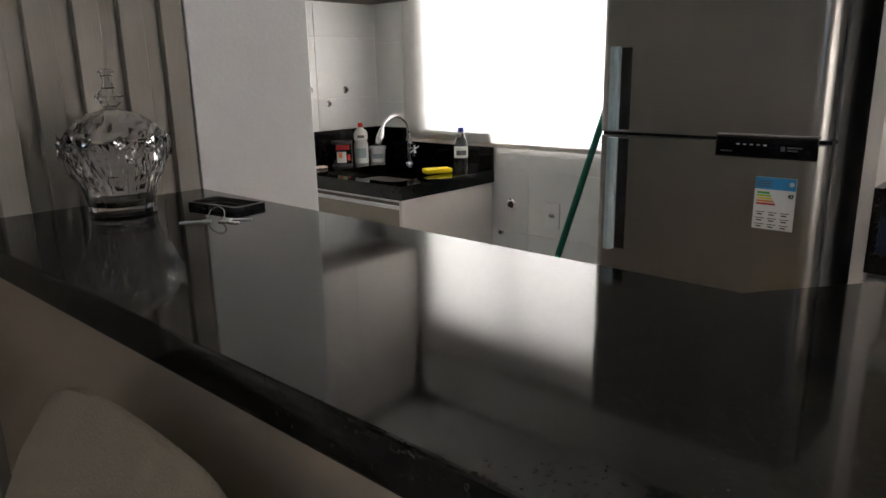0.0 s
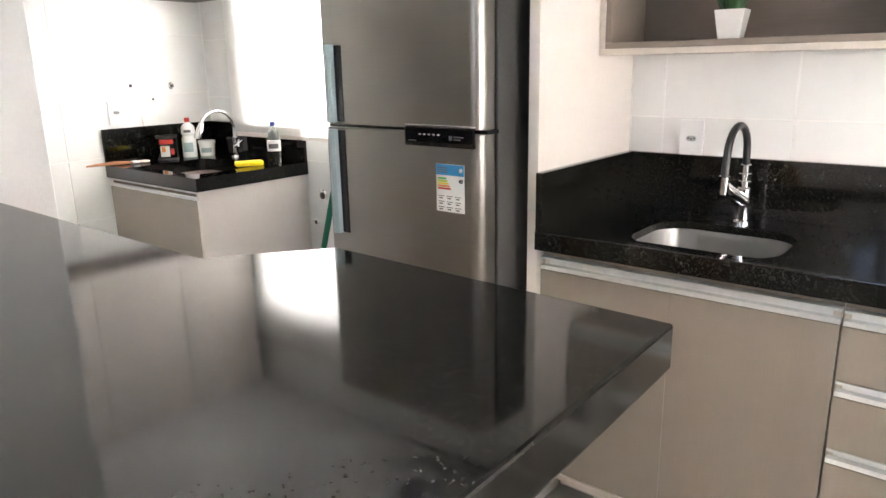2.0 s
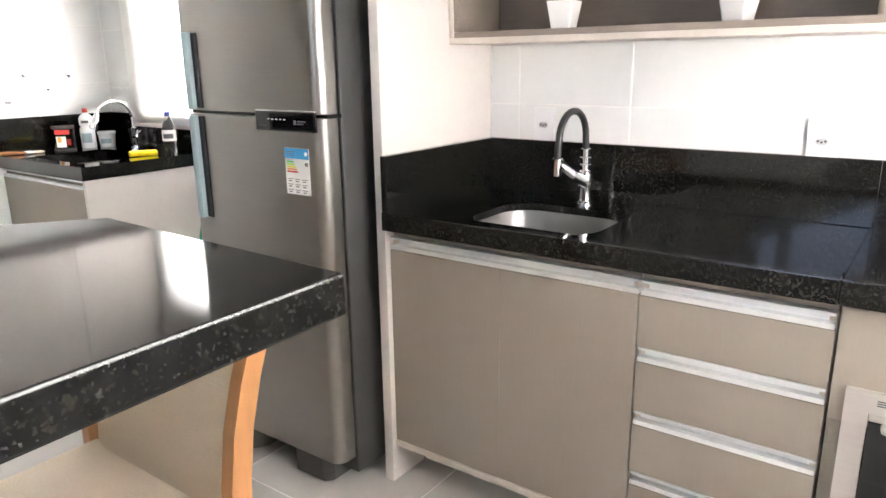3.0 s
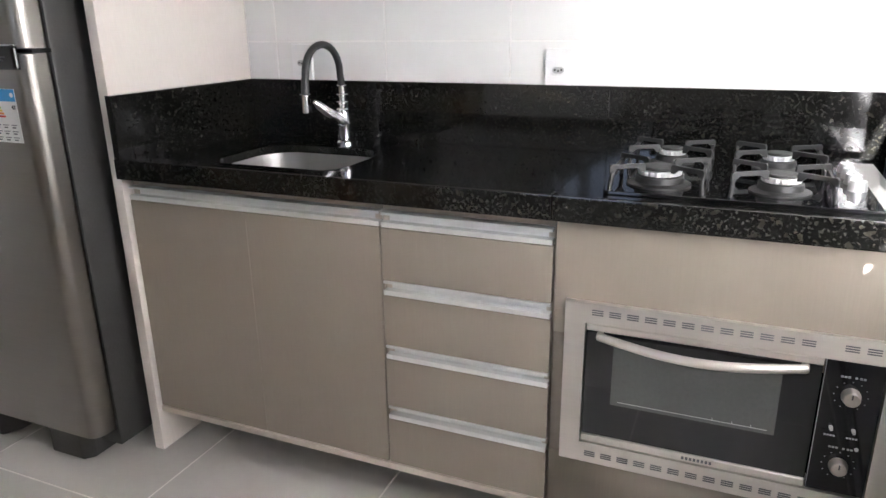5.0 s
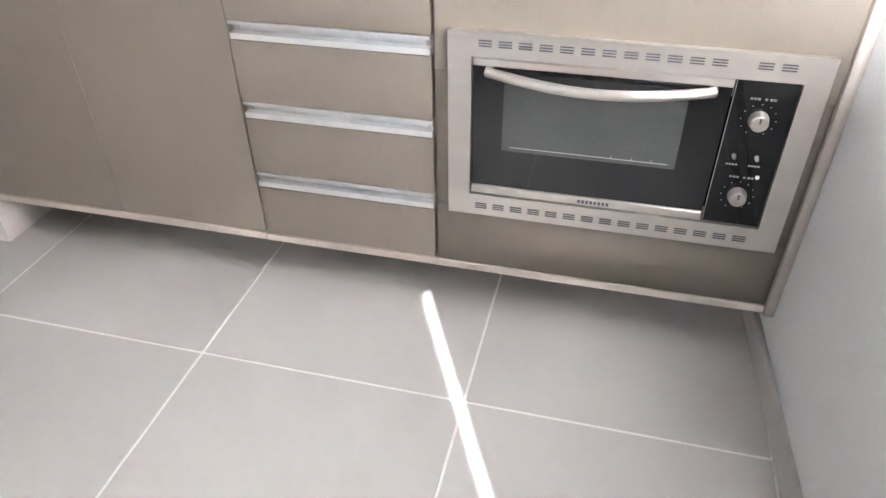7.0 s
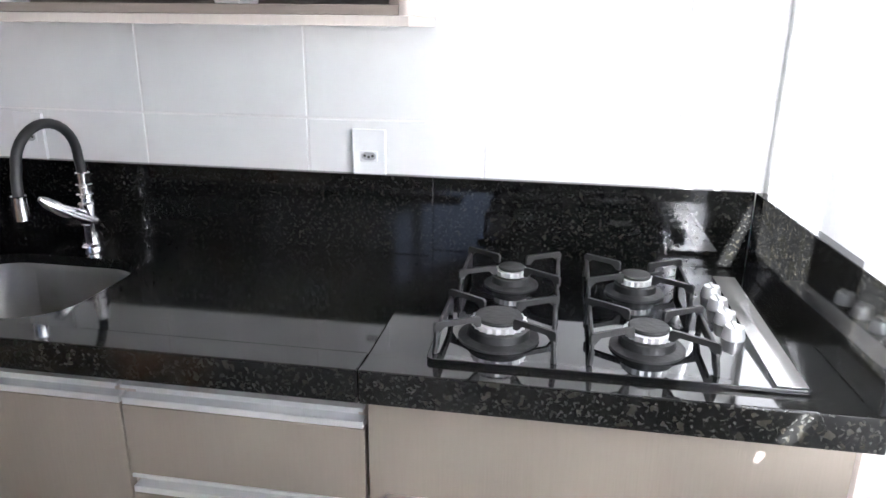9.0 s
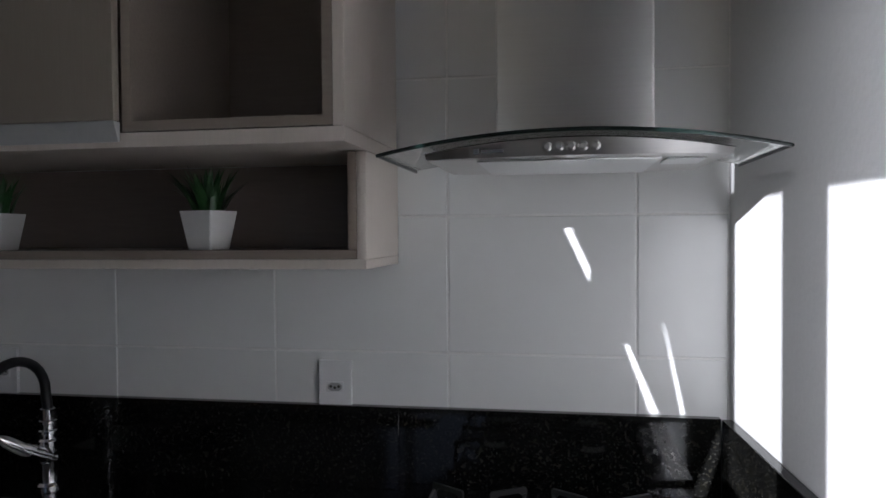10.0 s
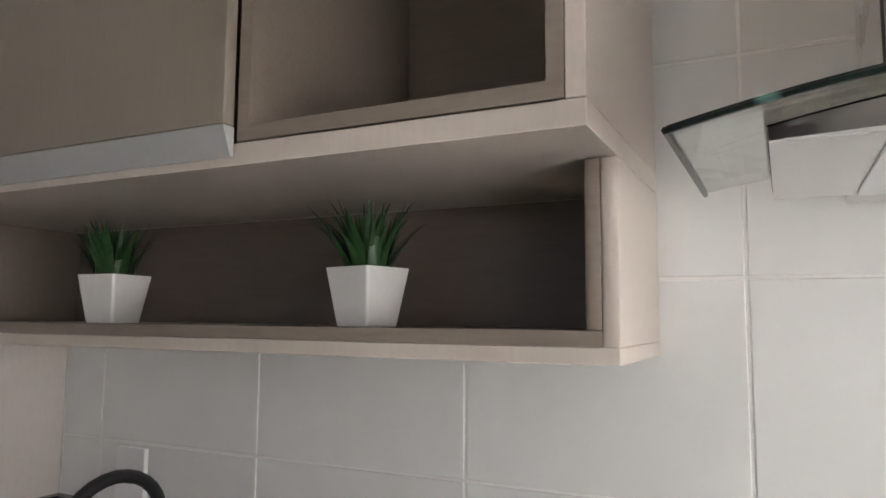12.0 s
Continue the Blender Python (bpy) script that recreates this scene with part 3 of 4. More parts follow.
part("nozzle", lathe([(0.0145, 0), (0.0145, 0.006), (0.0135, 0.045), (0.0145, 0.05)], 20, (0, -0.197, 0.118)), CHROME, faucet)

# ---- hob ----
hob = thing("gas_hob", (1.607, 0.248, PLATE + 0.055), "black glass gas hob with four burners", "hob")
part("plate", prism(rounded(-0.275, 0.275, -0.237, 0.237, 0.012, 3), 0.0015, 0.0085, 0.001), BLACKGLASS, hob, "black glass plate")
part("knob_strip", boxes((0.226, 0.268, -0.230, 0.230, 0.0086, 0.0096)), STEEL, hob, "polished steel strip")
def blade(p, q, z0, z1, thick=0.0055):
    """A flat upright bar from p to q, hollowed a little along its lower edge."""
    a, b = Vector(p), Vector(q)
    d = (b - a).normalized()
    n = Vector((-d.y, d.x)) * thick / 2
    h = z1 - z0
    side = [(0.0, z0), (0.10, z0), (0.22, z0 + 0.5 * h), (0.78, z0 + 0.5 * h), (0.90, z0), (1.0, z0), (1.0, z1 - 0.2 * h), (0.96, z1), (0.04, z1), (0.0, z1 - 0.2 * h)]
    bm = bmesh.new()
    rows = [[bm.verts.new((*(a + (b - a) * f + s * n), z)) for f, z in side] for s in (1, -1)]
    for i in range(10):
        bm.faces.new((rows[0][i], rows[0][(i + 1) % 10], rows[1][(i + 1) % 10], rows[1][i]))
    bm.faces.new(rows[0][::-1]), bm.faces.new(rows[1])
    bmesh.ops.recalc_face_normals(bm, faces=bm.faces[:])
    return bm


for bx, by, r in ((-0.172, 0.103, 0.030), (0.060, 0.104, 0.032), (-0.174, -0.142, 0.043), (0.058, -0.138, 0.036)):
    burner = part("burner", lathe([(r + 0.022, 0.0), (r + 0.022, 0.004), (r + 0.008, 0.008), (r + 0.006, 0.020), (r + 0.002, 0.022)], 28, (bx, by, 0.0086)), IRON, hob)
    part("flame_ring", lathe([(r - 0.002, 0.0), (r, 0.001), (r + 0.001, 0.0105), (r - 0.004, 0.0112)], 40, (bx, by, 0.0305), wave=lambda a, q, z: q * (1 + 0.03 * math.cos(20 * a))), ALU, burner, "pale metal flame ring")
    part("cap", lathe([(r - 0.005, 0.0), (r - 0.004, 0.003), (r - 0.006, 0.006), (0.004, 0.007)], 28, (bx, by, 0.0418)), IRON, burner)
    g = part("grate", blade((bx - 0.088, by - 0.078), (bx - 0.088, by + 0.078), 0.014, 0.046), IRON, hob, "black cast iron pan grate")
    part("side_bar", blade((bx + 0.088, by - 0.078), (bx + 0.088, by + 0.078), 0.014, 0.046), IRON, g)
    for sx in (-1, 1):
        for sy in (-1, 1):
            part("prong", blade((bx + sx * 0.092, by + sy * 0.074), (bx + sx * 0.026, by + sy * 0.034), 0.040, 0.058), IRON, g)
            part("foot", tube([(bx + sx * 0.088, by + sy * 0.074, 0.030), (bx + sx * 0.090, by + sy * 0.076, 0.0088)], 0.0048, 6), IRON, g)
for k in range(4):
    knob = part("knob", lathe([(0.018, 0), (0.0185, 0.004), (0.0155, 0.018), (0.0145, 0.021)], 24, (0.200, -0.074 + 0.0623 * k, 0.0088)), ALU, hob, "metal control knob")
    part("grip", boxes((0.197, 0.203, -0.088 + 0.0623 * k, -0.060 + 0.0623 * k, 0.0299, 0.0335), bevel=0.001), ALU, knob)

# ---- range hood ----
hood = thing("range_hood", (1.614, 0.575, 1.56), "stainless steel range hood with a curved glass canopy", "range hood")


def sheet(fn, nu, nv, thick):
    bm = bmesh.new()
    g = [[bm.verts.new(fn(i / nu, j / nv)) for j in range(nv + 1)] for i in range(nu + 1)]
    for i in range(nu):
        for j in range(nv):
            bm.faces.new((g[i][j], g[i + 1][j], g[i + 1][j + 1], g[i][j + 1]))
    bmesh.ops.solidify(bm, geom=bm.faces[:], thickness=thick)
    return bm


def canopy(u, v):
    x = -0.293 + 0.586 * u
    bow = 1 - (x / 0.293) ** 2
    return (x, -0.463 - 0.03 * bow + v * (0.290 + 0.03 * bow), 0.026 + 0.027 * bow)


part("canopy", sheet(canopy, 28, 6, 0.006), HOODGLASS, hood, "curved clear glass canopy").visible_shadow = False
edge = [Vector(canopy(k / 40, 0)) + Vector((0, -0.001, -0.002)) for k in range(41)]
part("canopy_edge", tube(edge, 0.0032, 6), GLASSEDGE, hood, "dark polished glass edge")
for u in (0, 1):
    part("canopy_edge", tube([Vector(canopy(u, k / 6)) + Vector((0.002 * (2 * u - 1), 0, -0.002)) for k in range(7)], 0.003, 6), GLASSEDGE, hood)


def band(xw, y, z0, z1, bowz, bowy, depth, bm=None):
    """A front strip that bows upward along its upper edge, with depth behind it."""
    bm = bm or bmesh.new()
    n = 24
    rows = []
    for k in range(n + 1):
        x = -xw + 2 * xw * k / n
        b = 1 - (x / xw) ** 2
        yy = y - bowy * b
        rows.append([bm.verts.new(p) for p in ((x, yy + 0.012, z0), (x, yy, z1[0] + bowz * b), (x, depth, z1[0] + bowz * b), (x, depth, z0))])
    for a, b in zip(rows, rows[1:]):
        for i in range(4):
            bm.faces.new((a[i], b[i], b[(i + 1) % 4], a[(i + 1) % 4]))
    bm.faces.new(rows[0][::-1]), bm.faces.new(rows[-1])
    return bm


body = part("body", band(0.228, -0.430, 0.020, (0.027,), 0.018, 0.024, -0.135), STEEL, hood, "brushed steel body")
part("shadow_gap", band(0.229, -0.431, 0.0262, (0.0282,), 0.0185, 0.024, -0.15), BLACK, hood)
part("motor_box", boxes((-0.15, 0.15, -0.30, -0.005, 0.030, 0.062), bevel=0.002), STEEL, hood)
part("grease_filter", boxes((-0.15, 0.13, -0.40, -0.15, 0.0165, 0.0195), bevel=0.001), ALU, hood, "aluminium mesh filter")
part("lamp_lens", boxes((0.14, 0.20, -0.38, -0.30, 0.0165, 0.0195), bevel=0.001), SOCKET, hood)
for k in range(5):
    b = part("button", lathe([(0.0075, 0), (0.0078, 0.003), (0.005, 0.007), (0.0045, 0.0075)], 18), STEEL, hood, "round steel push button")
    b.matrix_basis = pose(-0.040 + 0.0175 * k, -0.4475, 0.0325, 90)
part("maker_mark", boxes((-0.150, -0.142, -0.4455, -0.436, 0.0245, 0.0325), (-0.138, -0.105, -0.4462, -0.436, 0.026, 0.031)), INK, hood)
part("chimney", boxes((-0.130, 0.135, -0.285, -0.005, 0.0625, 1.03), bevel=0.004, seg=2), STEEL, hood, "tall brushed steel chimney")
part("chimney_seam", boxes((-0.1325, -0.130, -0.25, -0.245, 0.0625, 1.03), (0.135, 0.1375, -0.25, -0.245, 0.0625, 1.03)), HOLE, hood)

# ---- wall units ----
X0, X1 = 0.036, 1.240
upper = thing("wall_cabinet", (0.64, 0.585, 1.62), "taupe wall cabinet with a lifted door and an open cubby", "wall cabinet")
A, B = X0 - 0.64, X1 - 0.64
part("bottom_board", boxes((A, B, -0.385, -0.012, 0.0, 0.026), bevel=0.001), EDGE, upper, "pale laminate board")
part("top_board", boxes((A, B, -0.385, -0.012, 0.72, 0.745), bevel=0.001), EDGE, upper)
part("end_board", boxes((B - 0.020, B, -0.385, -0.012, 0.0265, 0.7195), bevel=0.001), EDGE, upper, "pale laminate end board")
part("end_board", boxes((A, A + 0.018, -0.385, -0.012, 0.0265, 0.7195), bevel=0.001), EDGE, upper)
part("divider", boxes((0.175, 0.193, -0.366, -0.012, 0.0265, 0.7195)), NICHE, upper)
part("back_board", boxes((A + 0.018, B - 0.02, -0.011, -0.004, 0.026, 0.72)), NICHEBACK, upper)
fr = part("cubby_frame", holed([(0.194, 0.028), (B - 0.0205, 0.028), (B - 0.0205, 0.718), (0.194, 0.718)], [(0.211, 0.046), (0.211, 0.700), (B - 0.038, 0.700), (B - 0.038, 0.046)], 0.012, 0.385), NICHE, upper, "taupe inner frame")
fr.data.transform(Matrix(((1, 0, 0, 0), (0, 0, -1, 0), (0, 1, 0, 0), (0, 0, 0, 1))))
udoor = part("door", boxes((A + 0.002, 0.190, -0.404, -0.386, 0.046, 0.735), bevel=0.001), FRONT, upper)
# matt grey in place of ALU: the grip's downward-facing shade is in its colour
grip_bar = prism([(-0.404, 0.0445), (-0.386, 0.0445), (-0.386, 0.010), (-0.391, 0.010)], A + 0.002, 0.190)
part("handle", grip_bar, RECESS, udoor, "slanted aluminium grip profile in a shaded grey").data.transform(Matrix(((0, 0, 1, 0), (1, 0, 0, 0), (0, 1, 0, 0), (0, 0, 0, 1))))

niche = thing("wall_shelf", (0.64, 0.585, 1.40), "taupe open niche shelf under the wall cabinet", "shelf")
part("bottom_board", boxes((A, B, -0.259, -0.004, 0.0, 0.018), bevel=0.001), EDGE, niche, "pale laminate board")
part("end_board", boxes((B - 0.018, B, -0.259, -0.004, 0.0185, 0.219), bevel=0.001), EDGE, niche)
part("end_board", boxes((A, A + 0.018, -0.259, -0.004, 0.0185, 0.219), bevel=0.001), EDGE, niche)
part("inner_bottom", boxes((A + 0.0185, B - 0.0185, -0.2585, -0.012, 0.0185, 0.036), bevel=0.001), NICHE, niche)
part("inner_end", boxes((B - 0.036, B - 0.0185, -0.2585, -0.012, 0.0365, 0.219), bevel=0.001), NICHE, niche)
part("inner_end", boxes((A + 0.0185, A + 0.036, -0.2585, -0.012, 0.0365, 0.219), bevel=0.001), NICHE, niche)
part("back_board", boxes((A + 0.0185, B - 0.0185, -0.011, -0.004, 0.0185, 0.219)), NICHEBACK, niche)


def potted_plant(x, y, z, turn, label):
    t = thing("potted_plant", (x, y, z), label, "plant", "plants in the niche", turn)
    bm = bmesh.new()
    rings = []
    for h, w in ((0, 0.0285), (0.004, 0.0295), (0.076, 0.0402), (0.078, 0.0402), (0.078, 0.0372), (0.064, 0.0355)):
        rings.append([bm.verts.new((px, py, h)) for px, py in rounded(-w, w, -w, w, 0.004, 4)])
    n = len(rings[0])
    for a, b in zip(rings, rings[1:]):
        for i in range(n):
            bm.faces.new((a[i], a[(i + 1) % n], b[(i + 1) % n], b[i]))
    bm.faces.new(rings[0][::-1]), bm.faces.new(rings[-1])
    part("pot", bm, WHITEPOT, t, "square tapered white ceramic pot")
    part("soil", prism(rounded(-0.0345, 0.0345, -0.0345, 0.0345, 0.004, 3), 0.0645, 0.070), SOIL, t)
    rnd = random.Random(int(turn * 10) + 203)
    for k in range(84):
        a, lean = rnd.uniform(0, 2 * math.pi), rnd.uniform(0.08, 0.74) if k > 12 else rnd.uniform(0, 0.3)
        r0, ln, wd = rnd.uniform(0.002, 0.029), rnd.uniform(0.066, 0.108), rnd.uniform(0.0055, 0.0085)
        d, side = Vector((math.cos(a), math.sin(a), 0)), Vector((-math.sin(a), math.cos(a), 0))
        p = Vector((r0 * math.cos(a), r0 * math.sin(a), 0.068))
        bm = bmesh.new()
        prev = None
        for i in range(6):
            f = i / 5
            ang = lean * (0.55 + 0.55 * f)
            c = p + ln * f * (math.sin(ang) * d + math.cos(ang) * Vector((0, 0, 1)))
            w = wd * (1 - f ** 1.6) + 0.0004
            row = [bm.verts.new(c - w * side), bm.verts.new(c - 0.35 * w * d + Vector((0, 0, -0.1 * w))), bm.verts.new(c + w * side), bm.verts.new(c + 0.25 * w * d)]
            if prev:
                for j in range(4):
                    bm.faces.new((prev[j], prev[(j + 1) % 4], row[(j + 1) % 4], row[j]))
            prev = row
        part("leaf", bm, LEAF, t)
    return t


potted_plant(0.891, 0.395, 1.436, -13, "spiky green succulent in a square white pot")
potted_plant(0.402, 0.395, 1.436, 4, "spiky green succulent in a square white pot")


# ---- sockets and wall fittings ----
def wall_socket(m, label):
    t = thing("wall_socket", (0, 0, 0), label, "socket", "white wall sockets")
    t.matrix_basis = m
    part("plate", boxes((-0.0375, 0.0375, -0.0105, 0.0, -0.059, 0.059), bevel=0.0015, seg=2), SOCKET, t)
    part("insert", boxes((-0.020, 0.020, -0.0118, -0.0095, -0.012, 0.012), bevel=0.001), SOCKET, t)
    # raised grey plate for the insert's hollow, the hollow's shade in its colour
    part("recess", prism([(-0.016, -0.004), (-0.009, -0.009), (0.009, -0.009), (0.016, -0.004), (0.016, 0.004), (0.009, 0.009), (-0.009, 0.009), (-0.016, 0.004)], 0.0112, 0.0124), RECESS, t).matrix_basis = pose(0, 0, 0, 90)
    for x in (-0.009, 0, 0.009):
        part("hole", lathe([(0.0031, 0.0120), (0.0031, 0.0132)], 12, (x, -0.0015 if x == 0 else 0.001, 0)), HOLE, t).matrix_basis = pose(0, 0, 0, 90)
    return t


wall_socket(pose(1.094, 0.583, 1.124), "white wall socket on tiles above the hob counter")
wall_socket(pose(0.250, 0.583, 1.136), "white wall socket on tiles behind the faucet")
wall_socket(pose(-2.469, 0.043, 1.180, 0, 0, 90), "white wall socket above the laundry upstand")
wall_socket(pose(-1.323, 0.583, 0.741), "white wall socket low beside the fridge")


def wall_valve(m, big=0.018):
    t = thing("pipe_outlet", (0, 0, 0), "round capped water outlet in the tiles", "pipe outlet", "laundry outlets")
    t.matrix_basis = m
    part("ring", lathe([(big, 0), (big, 0.004), (big * 0.8, 0.008), (big * 0.62, 0.008), (big * 0.6, 0.003)], 24), CHROME, t)
    part("plug", lathe([(big * 0.6, 0.001), (big * 0.55, 0.004)], 16), HOLE, t)
    return t


wall_valve(pose(-2.469, 0.136, 1.309, 90, 0, 90))
wall_valve(pose(-2.469, 0.363, 1.302, 90, 0, 90))
wall_valve(pose(-2.469, 0.249, 1.236, 90, 0, 90), 0.016)
wall_valve(pose(-1.559, 0.584, 0.766, 90), 0.030)
wall_valve(pose(-1.620, 0.584, 0.624, 90), 0.017)

# ---- fridge ----
fridge = thing("refrigerator", (-0.357, 0.0, 0.0), "two-door stainless steel refrigerator with dark sides", "refrigerator")
part("cabinet", boxes((-0.310, 0.308, -0.095, 0.40, 0.045, 1.90), bevel=0.006, seg=2), DARKSIDE, fridge, "dark grey painted cabinet")


def fridge_door(z0, z1):
    pts = []
    w0, w1, y0, y1 = -0.315, 0.302, -0.172, -0.100
    for cx, cy, r, a in ((w1 - 0.002, y1 - 0.002, 0.002, 0), (w0 + 0.002, y1 - 0.002, 0.002, 90), (w0 + 0.022, y0 + 0.022, 0.022, 180), (w1 - 0.034, y0 + 0.034, 0.034, 270)):
        pts += [(cx + r * math.cos(radians(a + 90 * i / 8)), cy + r * math.sin(radians(a + 90 * i / 8))) for i in range(9)]
    return prism(pts, z0, z1, 0.002)


def grip(z0, z1, parent):
    part("handle", prism([(-0.278, -0.190), (-0.262, -0.196), (-0.250, -0.190), (-0.250, -0.1725), (-0.278, -0.1725)], z0, z1, 0.003, 2), GREYBLUE, parent, "pale grey-blue handle")
    part("handle_hollow", boxes((-0.249, -0.216, -0.176, -0.1725, z0 + 0.003, z1 - 0.003), bevel=0.002), BLACK, parent, "black grip hollow")


low = part("lower_door", fridge_door(0.105, 1.196), FRIDGE, fridge, "brushed steel door")
high = part("upper_door", fridge_door(1.208, 1.892), FRIDGE, fridge, "brushed steel door")
grip(0.855, 1.192, low), grip(1.212, 1.448, high)
part("door_gap", boxes((-0.312, 0.312, -0.150, -0.096, 1.197, 1.207)), BLACK, fridge)
pan = part("control_panel", boxes((0.040, 0.290, -0.182, -0.1715, 1.158, 1.214), bevel=0.004, seg=2), BLACKGLASS, fridge, "glossy black display panel")
part("trim", boxes((0.044, 0.294, -0.1835, -0.174, 1.2145, 1.2195), bevel=0.001), CHROME, pan)
for k in range(5):
    part("indicator", boxes((0.095 + 0.017 * k, 0.103 + 0.017 * k, -0.1828, -0.1821, 1.191, 1.1935)), PAPER, pan)
for x0, x1, z0, z1 in ((0.205, 0.215, 1.179, 1.191), (0.220, 0.255, 1.187, 1.190), (0.220, 0.245, 1.180, 1.183), (0.055, 0.085, 1.172, 1.175)):
    part("print", boxes((x0, x1, -0.1828, -0.1821, z0, z1)), INK, pan)
lab = part("energy_label", boxes((0.143, 0.243, -0.1735, -0.1722, 0.978, 1.114)), PAPER, low, "white and blue energy rating sticker")
lab.location = (0.006, 0, -0.003)
part("header", boxes((0.1435, 0.2425, -0.1742, -0.1736, 1.083, 1.1135)), BLUE, lab)
for k, (w, ink) in enumerate(((0.030, GREENINK), (0.034, LIMEINK), (0.038, YELLOWINK), (0.042, ORANGEINK), (0.046, RED))):
    part("rating_bar", boxes((0.150, 0.150 + w, -0.1742, -0.1736, 1.071 - 0.0072 * k, 1.076 - 0.0072 * k)), ink, lab)
part("rating_arrow", prism([(0.224, -1.0685), (0.229, -1.0735), (0.238, -1.0735), (0.238, -1.0635), (0.229, -1.0635)], 0.1736, 0.1742), BLACK, lab).data.transform(Matrix(((1, 0, 0, 0), (0, 0, -1, 0), (0, -1, 0, 0), (0, 0, 0, 1))))
letter = bpy.data.curves.new("letter", "FONT")
letter.body, letter.size, letter.align_x, letter.align_y = "A", 0.010, "CENTER", "CENTER"
lob = new("letter", letter)
bpy.context.view_layer.update()
me = bpy.data.meshes.new_from_object(lob.evaluated_get(bpy.context.evaluated_depsgraph_get()))
bpy.data.objects.remove(lob)
me.materials.clear(), me.materials.append(PAPER)
me.transform(Matrix.Translation((0.2335, -0.1744, 1.0685)) @ Matrix.Rotation(radians(90), 4, "X"))
new("letter", me).parent = lab
for r in range(3):
    for c in range(3):
        part("print", boxes((0.150 + 0.030 * c, 0.172 + 0.030 * c, -0.1740, -0.1736, 1.022 - 0.016 * r, 1.024 - 0.016 * r)), INK, lab)
        part("print", boxes((0.153 + 0.030 * c, 0.166 + 0.030 * c, -0.1740, -0.1736, 1.015 - 0.016 * r, 1.0185 - 0.016 * r)), INK, lab)
for k in range(3):
    part("print", boxes((0.149, 0.185, -0.1746, -0.17425, 1.090 + 0.006 * k, 1.0925 + 0.006 * k)), INK, lab)
part("logo", lathe([(0.006, 0), (0.006, 0.0006)], 16), PAPER, lab).matrix_basis = pose(0.232, -0.1742, 1.099, 90)
part("foot", prism([(0.04, -0.10), (0.07, -0.15), (0.200, -0.15), (0.225, -0.125), (0.225, 0.0), (0.04, 0.0)], 0.0, 0.100, 0.004), DARKSIDE, fridge, "dark plastic base foot")
part("foot", prism([(-0.290, -0.13), (-0.275, -0.15), (-0.16, -0.15), (-0.13, -0.10), (-0.13, 0.0), (-0.290, 0.0)], 0.0, 0.100, 0.004), DARKSIDE, fridge, "dark plastic base foot")

# ---- laundry ----
tank = thing("laundry_cabinet", (-2.065, 0.27, 0.0), "taupe laundry cabinet with a pale side panel", "cabinet")
part("body", boxes((-0.400, 0.375, -0.285, 0.31, 0.10, 0.863)), NICHEBACK, tank)
part("side_panel", boxes((0.376, 0.395, -0.303, 0.31, 0.0, 0.864), bevel=0.001), PANEL, tank, "pale laminate side board")
d = part("door", boxes((-0.398, 0.373, -0.303, -0.286, 0.12, 0.820), bevel=0.001), FRONT, tank)
part("handle", handle_profile(-0.398, 0.373, 0.823, 0.860, -0.286), ALU, d, "aluminium grip profile")
lup = thing("wall_cabinet", (-2.32, 0.10, 1.73), "off-white wall cabinet hung above the laundry sink", "wall cabinet")
part("body", boxes((-0.148, 0.130, -0.87, 0.46, 0.0, 0.85), bevel=0.001), NICHEBACK, lup, "brown laminate carcass")
for y0, y1 in ((-0.869, -0.426), (-0.424, 0.017), (0.019, 0.459)):
    part("door", boxes((0.131, 0.149, y0, y1, 0.004, 0.848), bevel=0.001), PANEL, lup, "off-white laminate door")
ltop = thing("laundry_counter", (-2.065, 0.27, 0.865), "black granite laundry counter with upstands", "countertop")
LB = rounded(-2.275, -1.770, 0.020, 0.405, 0.06, 6)
part("slab", holed([(x + 2.065, y - 0.27) for x, y in ((-2.468, -0.045), (-1.662, -0.045), (-1.662, 0.583), (-2.468, 0.583))], [(x + 2.065, y - 0.27) for x, y in LB], 0.0, 0.060), GRANITE, ltop, smooth=0)
part("upstand", boxes((-0.403, -0.385, -0.315, 0.313, 0.0605, 0.238), bevel=0.0015), GRANITE, ltop)
part("upstand", boxes((-0.3845, 0.403, 0.295, 0.313, 0.0605, 0.238), bevel=0.0015), GRANITE, ltop)
lbowl = thing("laundry_sink", (-2.0225, 0.2125, 0.67), "deep stainless steel laundry sink", "sink")
part("bowl", basin([(x + 2.0225, y - 0.2125) for x, y in rounded(-2.279, -1.766, 0.016, 0.409, 0.064, 6)], 0.18, 0.193), SINKSTEEL, lbowl)
part("drain", lathe([(0.04, 0.0), (0.04, 0.004), (0.028, 0.006)], 20, (0, 0, 0.012)), CHROME, lbowl)

lf = thing("laundry_faucet", (-2.165, 0.520, 0.925), "chrome gooseneck faucet with a cross handle", "faucet")
part("base", lathe([(0.024, 0), (0.022, 0.01), (0.013, 0.014), (0.013, 0.10), (0.015, 0.105), (0.010, 0.11)], 20), CHROME, lf)
neck = [(0, 0, 0.105), (0, 0, 0.14)] + [Vector((0, -0.10, 0.150)) + Vector((0, 0.10 * math.cos(a), 0.100 * math.sin(a))) for a in [math.pi * k / 12 * 0.86 for k in range(13)]]
part("spout", tube(neck, 0.0085, 12), CHROME, lf)
part("spray_head", tube([neck[-1], neck[-1] + Vector((0, -0.012, -0.03)), neck[-1] + Vector((0, -0.022, -0.055)), neck[-1] + Vector((0, -0.030, -0.075))], [0.012, 0.018, 0.020, 0.018], 14), CHROME, lf)
